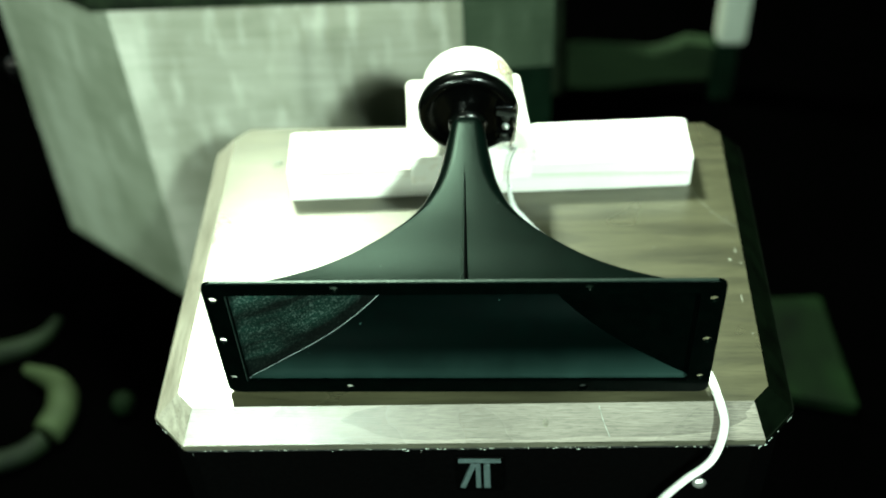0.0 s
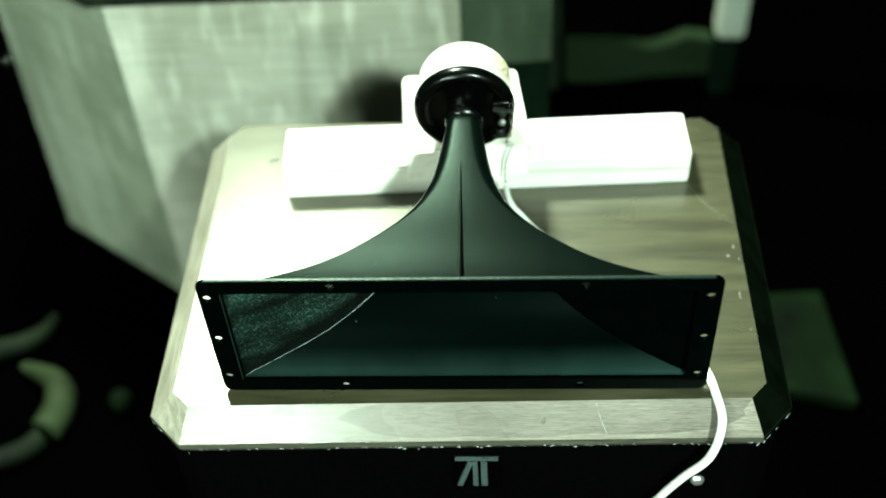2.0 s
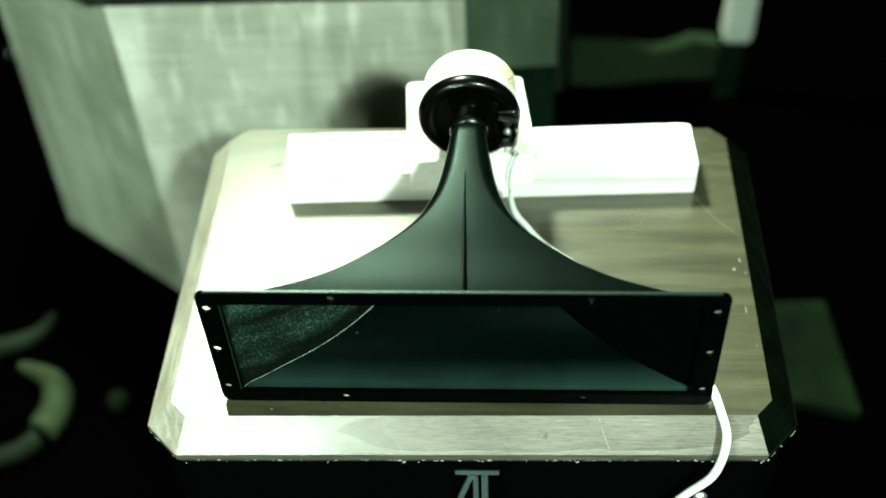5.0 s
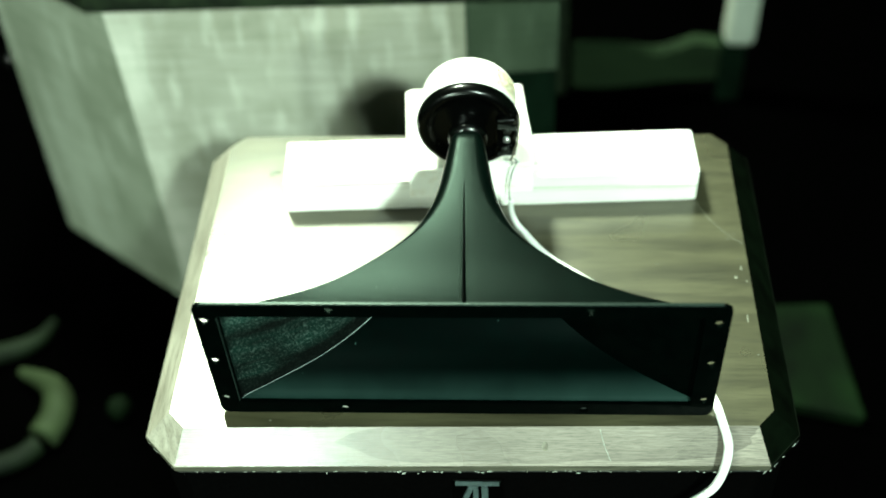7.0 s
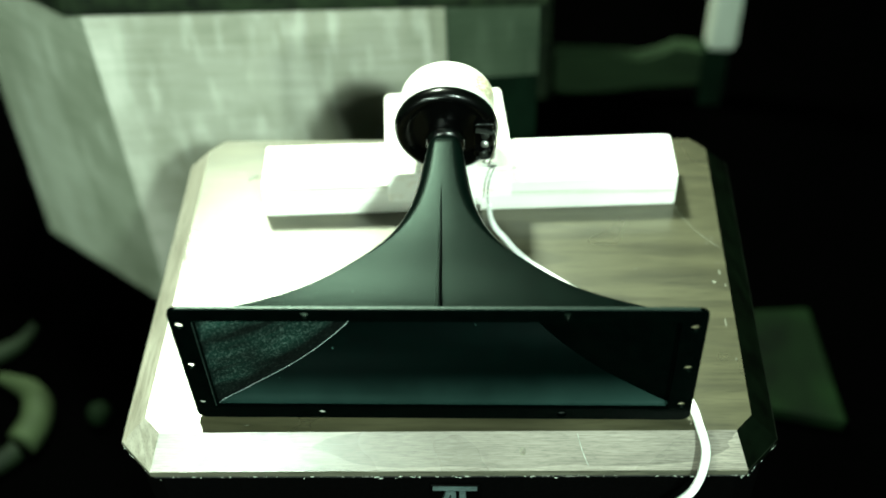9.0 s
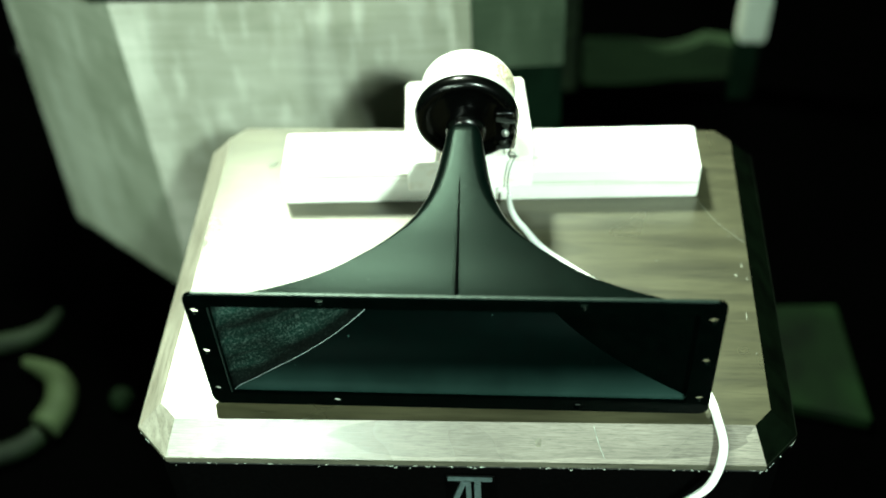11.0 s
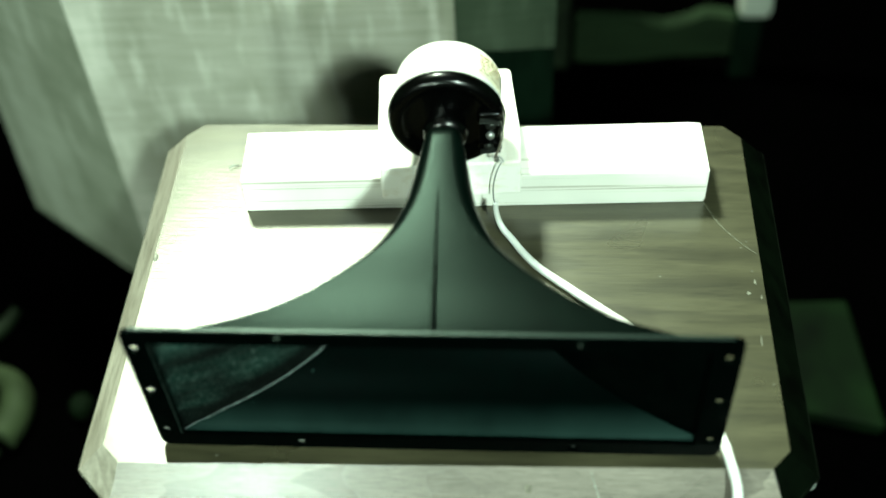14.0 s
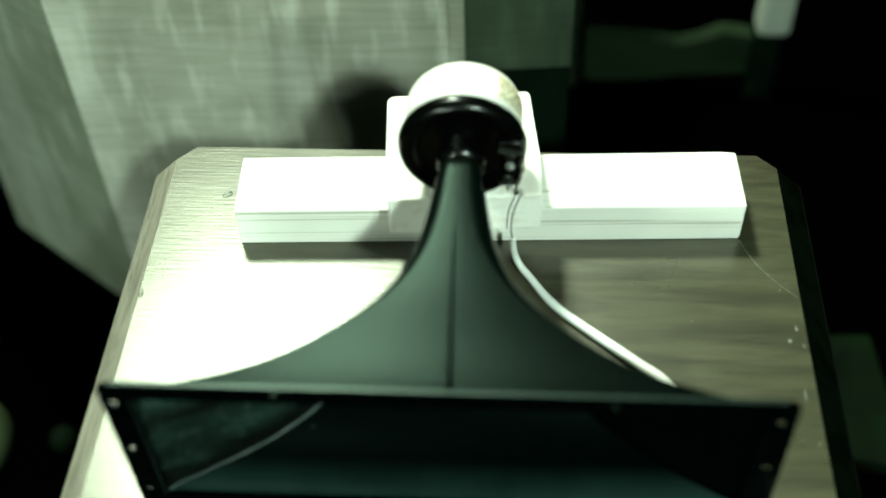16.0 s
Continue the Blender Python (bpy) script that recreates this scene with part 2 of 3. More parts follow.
INK = material("brown_ink", (0.24, 0.19, 0.11), 0.7)
BADGE = material("brushed_badge", (0.055, 0.075, 0.075), 0.5, mix=(0.035, 0.05, 0.05), scale=(300, 300, 300))


def weathered(name, dark, pale, streak, band=None):
    """A blotchy board with pale runs down it and a faint weave."""
    mat = bpy.data.materials.new(name)
    mat.use_nodes = True
    t = mat.node_tree
    b = t.nodes["Principled BSDF"]
    b.inputs["Roughness"].default_value = 0.7
    b.inputs["Specular IOR Level"].default_value = 0.2
    co = t.nodes.new("ShaderNodeTexCoord")

    def cloud(scale, lo, hi, detail):
        mp, ns, mr = t.nodes.new("ShaderNodeMapping"), t.nodes.new("ShaderNodeTexNoise"), t.nodes.new("ShaderNodeMapRange")
        mp.inputs["Scale"].default_value = scale
        ns.inputs["Scale"].default_value, ns.inputs["Detail"].default_value = 1.0, detail
        mr.inputs["From Min"].default_value, mr.inputs["From Max"].default_value = lo, hi
        t.links.new(co.outputs["Object"], mp.inputs["Vector"])
        t.links.new(mp.outputs["Vector"], ns.inputs["Vector"])
        t.links.new(ns.outputs["Fac"], mr.inputs["Value"])
        return mr.outputs["Result"]

    def mixed(fac, a, c, kind="MIX"):
        mx = t.nodes.new("ShaderNodeMix")
        mx.data_type, mx.blend_type = "RGBA", kind
        t.links.new(fac, mx.inputs[0])
        for socket, v in ((mx.inputs[6], a), (mx.inputs[7], c)):
            if isinstance(v, tuple):
                socket.default_value = (*v, 1)
            else:
                t.links.new(v, socket)
        return mx.outputs[2]

    base = mixed(cloud((8, 8, 6), 0.30, 0.70, 3), dark, pale)
    runs = mixed(cloud((62, 62, 13), 0.53, 0.84, 3), base, streak)
    wide = mixed(cloud((16, 16, 2.6), 0.57, 0.80, 2), runs, streak)
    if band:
        # a pale strip along the corner
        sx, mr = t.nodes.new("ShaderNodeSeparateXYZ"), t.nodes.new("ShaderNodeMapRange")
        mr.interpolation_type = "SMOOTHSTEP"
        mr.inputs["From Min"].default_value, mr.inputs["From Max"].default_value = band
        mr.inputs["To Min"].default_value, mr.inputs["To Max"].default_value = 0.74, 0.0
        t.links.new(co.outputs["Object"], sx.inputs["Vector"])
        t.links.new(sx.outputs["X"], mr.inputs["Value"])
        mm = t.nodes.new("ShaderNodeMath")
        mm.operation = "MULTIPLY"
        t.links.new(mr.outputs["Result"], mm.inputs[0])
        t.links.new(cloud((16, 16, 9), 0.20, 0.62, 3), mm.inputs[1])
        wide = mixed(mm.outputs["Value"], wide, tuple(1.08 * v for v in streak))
    weave = mixed(cloud((16, 16, 330), 0.40, 0.64, 2), wide, (0.82, 0.84, 0.80), "MULTIPLY")
    t.links.new(weave, b.inputs["Base Color"])
    bp = t.nodes.new("ShaderNodeBump")
    bp.inputs["Strength"].default_value, bp.inputs["Distance"].default_value = 0.4, 0.001
    t.links.new(cloud((300, 300, 300), 0.3, 0.7, 2), bp.inputs["Height"])
    t.links.new(bp.outputs["Normal"], b.inputs["Normal"])
    return mat


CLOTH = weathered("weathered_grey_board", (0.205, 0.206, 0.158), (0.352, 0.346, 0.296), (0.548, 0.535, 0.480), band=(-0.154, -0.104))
# same board in darker colours: the slanted face's weaker light is painted in
CLOTH_SIDE = weathered("weathered_grey_shaded_side", (0.165, 0.180, 0.130), (0.268, 0.282, 0.226), (0.385, 0.400, 0.338))
# the board again, its colour lowered for the shade on the right
CLOTH_SHADED = weathered("shaded_green_board", (0.028, 0.040, 0.024), (0.045, 0.060, 0.038), (0.060, 0.076, 0.052))
DARKWOOD = material("dark_stained_wood", (0.014, 0.021, 0.010), 0.7, mix=(0.005, 0.007, 0.004), scale=(60, 8, 60), bump=0.2, spec=0.1)
DARK_LOW = material("near_black_lower_wood", (0.004, 0.010, 0.005), 0.8, mix=(0.002, 0.005, 0.0025), scale=(40, 40, 12), bump=0.2, spec=0.03)
OLIVE = material("olive_stained_wood", (0.014, 0.024, 0.010), 0.7, mix=(0.008, 0.014, 0.006), scale=(8, 60, 60), bump=0.2, spec=0.1)
POST = material("pale_painted_wood", (0.46, 0.48, 0.42), 0.6, mix=(0.36, 0.38, 0.32), scale=(40, 40, 6), bump=0.2)
CARPET = material("black_carpet", (0.0003, 0.0003, 0.0003), 0.95, mix=(0.0001, 0.0001, 0.0001), scale=(500, 500, 500), bump=0.6, spec=0.0)
WALLM = material("dark_wall", (0.050, 0.085, 0.058), 0.9, mix=(0.035, 0.060, 0.040), scale=(20, 20, 20), bump=0.2, spec=0.0)
HOSE = material("olive_rubber_hose", (0.020, 0.028, 0.012), 0.7, mix=(0.011, 0.016, 0.006), scale=(16, 16, 16), detail=2, contrast=(0.40, 0.60), bump=0.2, spec=0.1)
# darker copy of the hose rubber for the lengths that get less light
HOSE_SHADED = material("shaded_rubber_hose", (0.0045, 0.0080, 0.0028), 0.7, mix=(0.0015, 0.003, 0.001), scale=(30, 30, 30), detail=2, bump=0.2, spec=0.1)
CRATE = material("dull_green_card", (0.0028, 0.0074, 0.0018), 0.8, mix=(0.0008, 0.0020, 0.0006), scale=(14, 11, 22), bump=0.2, spec=0.05)


# ---- building helpers ----
def part(name, bm, mat, parent=None, label="", smooth=False):
    me = bpy.data.meshes.new(name)
    bmesh.ops.recalc_face_normals(bm, faces=bm.faces)
    bm.to_mesh(me)
    bm.free()
    me.materials.append(mat)
    if smooth:
        for p in me.polygons:
            p.use_smooth = True
    ob = new(name, me)
    if parent is not None:
        ob.parent = parent
    if label:
        ob["label"] = label
    return ob


def thing(name, label, category, kind="", group="", at=(0, 0, 0)):
    ob = new(name)
    ob.location = at
    ob.empty_display_size = 0.05
    return tagged(ob, label, category, group, kind)


def box(lo, hi, bevel=0.0, segments=2):
    bm = bmesh.new()
    bmesh.ops.create_cube(bm, size=1)
    for v in bm.verts:
        for k in range(3):
            v.co[k] = lo[k] if v.co[k] < 0 else hi[k]
    if bevel:
        bmesh.ops.bevel(bm, geom=bm.edges[:], offset=bevel, segments=segments, profile=0.5, affect="EDGES")
    return bm


def prism(outline, z0, z1, bevel=0.0):
    bm = bmesh.new()
    low = [bm.verts.new((x, y, z0)) for x, y in outline]
    high = [bm.verts.new((x, y, z1)) for x, y in outline]
    bm.faces.new(low)
    bm.faces.new(high)
    n = len(low)
    for i in range(n):
        bm.faces.new((low[i], low[(i + 1) % n], high[(i + 1) % n], high[i]))
    if bevel:
        bmesh.ops.bevel(bm, geom=bm.edges[:], offset=bevel, segments=2, profile=0.5, affect="EDGES")
    return bm


def turned(profile, m, steps=64):
    """A turned solid: (radius, along) pairs round the local z axis, laid at the pose m."""
    bm = bmesh.new()
    rings = []
    for r, a in profile:
        if r < 1e-6:
            rings.append([bm.verts.new((0, 0, a))])
        else:
            rings.append([bm.verts.new((r * math.cos(2 * math.pi * k / steps), r * math.sin(2 * math.pi * k / steps), a)) for k in range(steps)])
    for p, q in zip(rings, rings[1:]):
        for k in range(steps):
            j = (k + 1) % steps
            if len(p) == 1 and len(q) > 1:
                bm.faces.new((p[0], q[k], q[j]))
            elif len(q) == 1 and len(p) > 1:
                bm.faces.new((p[k], p[j], q[0]))
            elif len(p) > 1:
                bm.faces.new((p[k], p[j], q[j], q[k]))
    bmesh.ops.transform(bm, matrix=m, verts=bm.verts)
    return bm


def spline(points, per=10):
    """A smooth line through the points."""
    pts = [Vector(p) for p in points]
    out = []
    for i in range(len(pts) - 1):
        p0, p1, p2, p3 = pts[max(i - 1, 0)], pts[i], pts[i + 1], pts[min(i + 2, len(pts) - 1)]
        for k in range(per):
            u = k / per
            out.append(0.5 * (2 * p1 + (p2 - p0) * u + (2 * p0 - 5 * p1 + 4 * p2 - p3) * u * u + (3 * p1 - p0 - 3 * p2 + p3) * u ** 3))
    out.append(pts[-1])
    return out


def tube(points, radius, around=12, per=10, flat=1.0):
    line = spline(points, per)
    bm = bmesh.new()
    rings = []
    for i, p in enumerate(line):
        d = (line[min(i + 1, len(line) - 1)] - line[max(i - 1, 0)]).normalized()
        side = d.cross(Vector((0, 0, 1)))
        side = side.normalized() if side.length > 1e-3 else Vector((1, 0, 0))
        up = side.cross(d)
        r = radius(i / (len(line) - 1)) if callable(radius) else radius
        rings.append([bm.verts.new(p + r * (math.cos(2 * math.pi * k / around) * side + flat * math.sin(2 * math.pi * k / around) * up)) for k in range(around)])
    for a, b in zip(rings, rings[1:]):
        for k in range(around):
            bm.faces.new((a[k], a[(k + 1) % around], b[(k + 1) % around], b[k]))
    bm.faces.new(rings[0])
    bm.faces.new(rings[-1])
    return bm


# ---- the room ----
tagged(part("floor", box((-2.5, -2.5, FLOOR - 0.1), (2.5, 2.5, FLOOR)), CARPET), "black carpeted floor in deep shade", "floor", kind="structure")
for nm, lo, hi in (("wall_north", (-2.5, 2.5, FLOOR), (2.5, 2.6, 2.65)), ("wall_south", (-2.5, -2.6, FLOOR), (2.5, -2.5, 2.65)),
                   ("wall_west", (-2.6, -2.6, FLOOR), (-2.5, 2.6, 2.65)), ("wall_east", (2.5, -2.6, FLOOR), (2.6, 2.6, 2.65))):
    tagged(part(nm, box(lo, hi), WALLM), "dark unlit room wall", "wall", kind="structure")
tagged(part("ceiling", box((-2.6, -2.6, 2.65), (2.6, 2.6, 2.75)), WALLM), "dark unlit ceiling", "ceiling", kind="structure")

# ---- the loudspeaker cabinet under the horn ----
X0, X1, Y0, Y1 = -0.1990, 0.2053, -0.0128, 0.2725
SKEW = 0.0140   # the front edge runs slightly askew
OUT_X, OUT, DROP, CUT, CUT_LOW = 0.0195, 0.0168, 0.0215, 0.0120, 0.0240
BASE = FLOOR


def octagon(x0, x1, y0, y1, c):
    def front(x):
        return y0 + SKEW * x

    return [(x0 + c, front(x0 + c)), (x1 - 0.93 * c, front(x1 - c)), (x1, front(x1) + c), (x1, y1 - c), (x1 - c, y1), (x0 + c, y1), (x0, y1 - c), (x0, front(x0) + c)]


cabinet = thing("loudspeaker_cabinet", "walnut veneer loudspeaker cabinet with clipped corners and black front", "loudspeaker", at=(0, 0.13, BASE))
cab_inv = Matrix.Translation((0, -0.13, -BASE))
inner = octagon(X0, X1, Y0, Y1, CUT)
outer = octagon(X0 - OUT_X, X1 + OUT_X, Y0 - OUT, Y1 + OUT, CUT_LOW)


def cab(name, bm, mat, label="", smooth=False):
    bmesh.ops.transform(bm, matrix=cab_inv, verts=bm.verts)
    return part(name, bm, mat, cabinet, label, smooth)


top_bm = prism(inner, TOP - 0.02, TOP)
cab("top_panel", top_bm, WALNUT, "satin walnut veneer top")
for i in range(8):
    j = (i + 1) % 8
    bm = bmesh.new()
    a, b, c, d = (Vector((*inner[i], TOP)), Vector((*inner[j], TOP)), Vector((*outer[j], TOP - DROP)), Vector((*outer[i], TOP - DROP)))
    e, f = Vector((*outer[j], TOP - DROP - 0.005)), Vector((*outer[i], TOP - DROP - 0.005))
    g, h = Vector((*inner[j], TOP - DROP - 0.005)), Vector((*inner[i], TOP - DROP - 0.005))
    vs = [bm.verts.new(p) for p in (a, b, c, d, e, f, g, h)]
    for q in ((0, 1, 2, 3), (3, 2, 4, 5), (5, 4, 6, 7), (7, 6, 1, 0), (0, 3, 5, 7), (1, 6, 4, 2)):
        bm.faces.new([vs[k] for k in q])
    along = (c - d).normalized()
    outward = Vector((along.y, -along.x, 0)) * 0.0006
    lip = bmesh.new()
    lv = [lip.verts.new(p) for p in (d, c, e, f, d + outward, c + outward, e + outward, f + outward)]
    for q in ((0, 1, 2, 3), (4, 5, 6, 7), (0, 1, 5, 4), (1, 2, 6, 5), (2, 3, 7, 6), (3, 0, 4, 7)):
        lip.faces.new([lv[k] for k in q])
    cab("edge_lip", lip, BLACK_GLOSS if i in (1, 2, 3) else LIP)
    cab("bevel_moulding", bm, EDGE if i in (0, 4) else BLACK_GLOSS if i in (1, 2, 3) else EDGE_Y)
body_out = octagon(X0 - OUT_X + 0.004, X1 + OUT_X - 0.004, Y0 - OUT + 0.0045, Y1 + OUT - 0.004, CUT_LOW)
cab("body", prism(body_out, BASE, TOP - DROP - 0.009, 0.002), BLACK, "black painted front and sides")
cab("worn_edge", prism(octagon(X0 - OUT_X + 0.001, X1 + OUT_X - 0.001, Y0 - OUT + 0.001, Y1 + OUT - 0.001, CUT_LOW), TOP - DROP - 0.009, TOP - DROP - 0.0052), FUZZ, "chipped black edge strip with pale flecks")
FRONT = Y0 - OUT + 0.0045
badge = cab("badge", box((-0.008, FRONT - 0.0025, 0.514), (0.026, FRONT, 0.557), 0.0008), GLOSS, "small dark maker's badge")


def bar(x0, z0, x1, z1, w, y=FRONT - 0.0042):
    d = Vector((x1 - x0, 0, z1 - z0))
    n = Vector((-d.z, 0, d.x)).normalized() * w / 2
    bm = bmesh.new()
    pts = [Vector((x0, y, z0)) - n, Vector((x1, y, z1)) - n, Vector((x1, y, z1)) + n, Vector((x0, y, z0)) + n]
    f = [bm.verts.new(p) for p in pts]
    k = [bm.verts.new(p + Vector((0, 0.0022, 0))) for p in pts]
    bm.faces.new(f)
    bm.faces.new(k)
    for i in range(4):
        bm.faces.new((f[i], f[(i + 1) % 4], k[(i + 1) % 4], k[i]))
    return bm


for seg in ((-0.006, 0.5545, 0.024, 0.5545, 0.0026), (-0.0035, 0.521, 0.0045, 0.5500, 0.0036), (0.0078, 0.521, 0.0078, 0.5500, 0.0034), (0.0140, 0.521, 0.0140, 0.5500, 0.0044)):
    q = cab("badge_stroke", bar(*seg), BADGE)
    q.parent = badge
sx = 0.165
cab("screw", turned([(0, 0.003), (0.0035, 0.0028), (0.0048, 0.0012), (0.0050, 0.0)], Matrix.Translation((sx, FRONT + SKEW * sx, 0.5190)) @ pose(0, 0, 0, 90), 20), STEEL, "bright screw head")

# ---- the horn ----
AX = 0.0024
horn = thing("horn_flare", "black plastic horn flare lying on the wooden cabinet top", "horn", at=(0, 0, TOP))
horn_inv = Matrix.Translation((0, 0, -TOP))


def hp(name, bm, mat, label="", smooth=False, parent=None):
    bmesh.ops.transform(bm, matrix=horn_inv, verts=bm.verts)
    return part(name, bm, mat, parent or horn, label, smooth)


def half_width(y):
    """The flare's half width at y behind the mouth."""
    ys = (0.0020, 0.0062, 0.0116, 0.0172, 0.0232, 0.0312, 0.0443, 0.0578, 0.0675, 0.0773, 0.0920, 0.1070, 0.1177, 0.1284, 0.1393, 0.1477, 0.1600)
    ws = (0.1520, 0.1315, 0.1110, 0.0952, 0.0820, 0.0688, 0.0524, 0.0396, 0.0329, 0.0276, 0.0217, 0.0182, 0.0162, 0.0142, 0.0120, 0.0096, 0.0062)
    return float(np.interp(y, ys, ws))


def soft_width(y):
    d = max(min(0.005, y - 0.002), 0)
    return sum(half_width(y + k * d) for k in (-1, -0.5, 0, 0.5, 1)) / 5


def z_top(y):
    u = max((y - 0.050) / 0.090, 0)
    v = min(max((y - 0.140) / 0.015, 0), 1)
    return TOP + 0.1036 + 0.0052 * (1 - math.exp(-max(y - 0.002, 0) / 0.034)) + 0.0030 * y / 0.157 + 0.0080 * u * u - 0.0150 * v * v


def z_low(y):
    u = min(max((y - 0.118) / 0.036, 0), 1)
    return TOP + 0.0095 + 0.058 * (1 - math.exp(-max(y - 0.002, 0) / 0.029)) + 0.0150 * y / 0.172 + 0.006 * u * u * (3 - 2 * u)


STEP = [-0.0004 + 0.1559 * (k / 44) ** 1.25 for k in range(45)]


def shell(off, y_list, bottom=True):
    """Rings of the flare, off metres inside the outer skin."""
    rings = []
    for y in y_list:
        w = soft_width(y) - off
        zt, zl = z_top(y) - off, z_low(y) + off + 0.0018 * min(1.0, max(y, 0) / 0.02)
        rings.append([(AX - w, y, zl), (AX + w, y, zl), (AX + w, y, zt), (AX - w, y, zt)])
    return rings


def skin(rings, sides):
    bm = bmesh.new()
    vs = [[bm.verts.new(p) for p in r] for r in rings]
    for a, b in zip(vs, vs[1:]):
        for k in sides:
            bm.faces.new((a[k], a[(k + 1) % 4], b[(k + 1) % 4], b[k]))
    return bm


def rounded_ring(y, n=6):
    """The flare's outer section at y: a box whose corners grow rounder towards the neck."""
    w, zt, zl = soft_width(y), z_top(y), z_low(y)
    u = min(max((y - 0.03) / 0.10, 0), 1)
    rad = min(0.0026 + max(0.62 * w - 0.0026, 0) * u * u * (3 - 2 * u), 0.97 * w, 0.47 * (zt - zl))
    pts = []
    for cx, cz, a0 in ((AX + w - rad, zt - rad, 0), (AX - w + rad, zt - rad, 90), (AX - w + rad, zl + rad, 180), (AX + w - rad, zl + rad, 270)):
        for k in range(n + 1):
            a = radians(a0 + 90 * k / n)
            pts.append((cx + rad * math.cos(a), y, cz + rad * math.sin(a)))
    return pts


bm = bmesh.new()
loops = [[bm.verts.new(p) for p in rounded_ring(y)] for y in STEP]
for a, b in zip(loops, loops[1:]):
    for k in range(len(a)):
        bm.faces.new((a[k], a[(k + 1) % len(a)], b[(k + 1) % len(a)], b[k]))
hp("outer_shell", bm, PLASTIC, smooth=True)
inside = shell(0.0026, STEP)
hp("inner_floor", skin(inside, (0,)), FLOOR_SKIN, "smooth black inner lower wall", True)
hp("inner_side", skin(inside, (1,)), SHADED_PLASTIC, smooth=True)
hp("inner_roof", skin(inside, (2,)), SHADED_PLASTIC, smooth=True)
hp("inner_side", skin(inside, (3,)), DUST, "dusty scuffed inner side wall", True)


def rounded(x0, x1, z0, z1, r, n=6):
    pts = []
    for cx, cz, a0 in ((x1 - r, z1 - r, 0), (x0 + r, z1 - r, 90), (x0 + r, z0 + r, 180), (x1 - r, z0 + r, 270)):
        for k in range(n + 1):
            a = radians(a0 + 90 * k / n)
            pts.append((cx + r * math.cos(a), cz + r * math.sin(a)))
    return pts


FX0, FX1, FZ0, FZ1 = -0.1625, 0.1640, TOP, TOP + 0.1130
ring_out = rounded(FX0, FX1, FZ0, FZ1, 0.006)
ring_in = rounded(-0.1484, 0.1486, TOP + 0.0125, TOP + 0.1018, 0.0012)
HOLES = ((-0.157, 0.0970), (-0.157, 0.0568), (-0.157, 0.0164), (0.157, 0.0962), (0.157, 0.0562), (0.157, 0.0170), (-0.0785, 0.0058), (0.0800, 0.0058), (-0.0785, 0.1074), (0.0800, 0.1074))


def pierced_plate(y0, y1, r, ease):
    """The mouth's flange: a plate with the mouth's opening and the screw holes cut through it."""
    bm = bmesh.new()
    loops = [(ring_out, True), (ring_in, False)] + [([(hx + r * math.cos(2 * math.pi * k / 20), TOP + hz + r * math.sin(2 * math.pi * k / 20)) for k in range(20)], False) for hx, hz in HOLES]

    def sheet(y, inset):
        made, edges = [], []
        for pts, outer in loops:
            d = inset if outer else 0.0
            vs = [bm.verts.new((x + (d if x < 0 else -d), y, z + (d if z < TOP + 0.05 else -d))) for x, z in pts]
            edges += [bm.edges.new((vs[k], vs[(k + 1) % len(vs)])) for k in range(len(vs))]
            made.append(vs)
        bmesh.ops.triangle_fill(bm, use_beauty=True, edges=edges)
        return made

    def join(p, q):
        for k in range(len(p)):
            bm.faces.new((p[k], p[(k + 1) % len(p)], q[(k + 1) % len(p)], q[k]))

    front, back = sheet(y0, ease), sheet(y1, 0.0)
    waist = [bm.verts.new((x, y0 + ease, z)) for x, z in ring_out]
    join(front[0], waist)
    join(waist, back[0])
    for p, q in zip(front[1:], back[1:]):
        join(p, q)
    return bm


flange = hp("mouth_flange", pierced_plate(-0.0026, 0.0, 0.0029, 0.0005), SHADED_PLASTIC, "flat black mounting flange with rounded corners and screw holes")
# discs added behind three holes: they block lamp light and set the tone seen through
for k, mat in ((2, PALE_DISC), (6, PALE_DISC), (7, DARK_DISC)):
    hx, hz = HOLES[k]
    hp("hole_blocker", turned([(0, -0.0004), (0.0022, -0.0002), (0.0034, 0.0), (0.0034, 0.0012), (0, 0.0012)], Matrix.Translation((hx, 0.0003, TOP + hz)) @ pose(0, 0, 0, -90), 18), mat, "pale disc added behind a screw hole to block light" if k < 7 else "", parent=flange)
# highlights of the flange's top and left opening edge, added as greyer strips
hp("rim_highlight", box((FX0 + 0.006, -0.0023, FZ1 - 0.0006), (FX1 - 0.006, 0.0, FZ1 + 0.0005), 0.0004), RIM, "grey strip added for the upper rim's highlight", parent=flange)
hp("lip_highlight", tube([(-0.1482, -0.0024, TOP + 0.0135), (-0.1482, -0.0024, TOP + 0.055), (-0.1482, -0.0024, TOP + 0.1008)], 0.0005, 6, 6), RIM, "grey line added for the lit opening edge", parent=flange)

# the highlight on the seam's edge, added as a pale tube
seam = [(AX - soft_width(y) + 0.0030, y, z_low(y) + 0.0049 * min(1, 0.55 + y / 0.02)) for y in STEP[:33]]
hp("seam_highlight", tube(seam, lambda u: 0.0002 + 0.0012 * u * u, 6, 2), PALE_GREY, "pale line painted in as the moulding seam's highlight", True)

# the fin that runs along the top of the flare
bm = bmesh.new()
prev = None
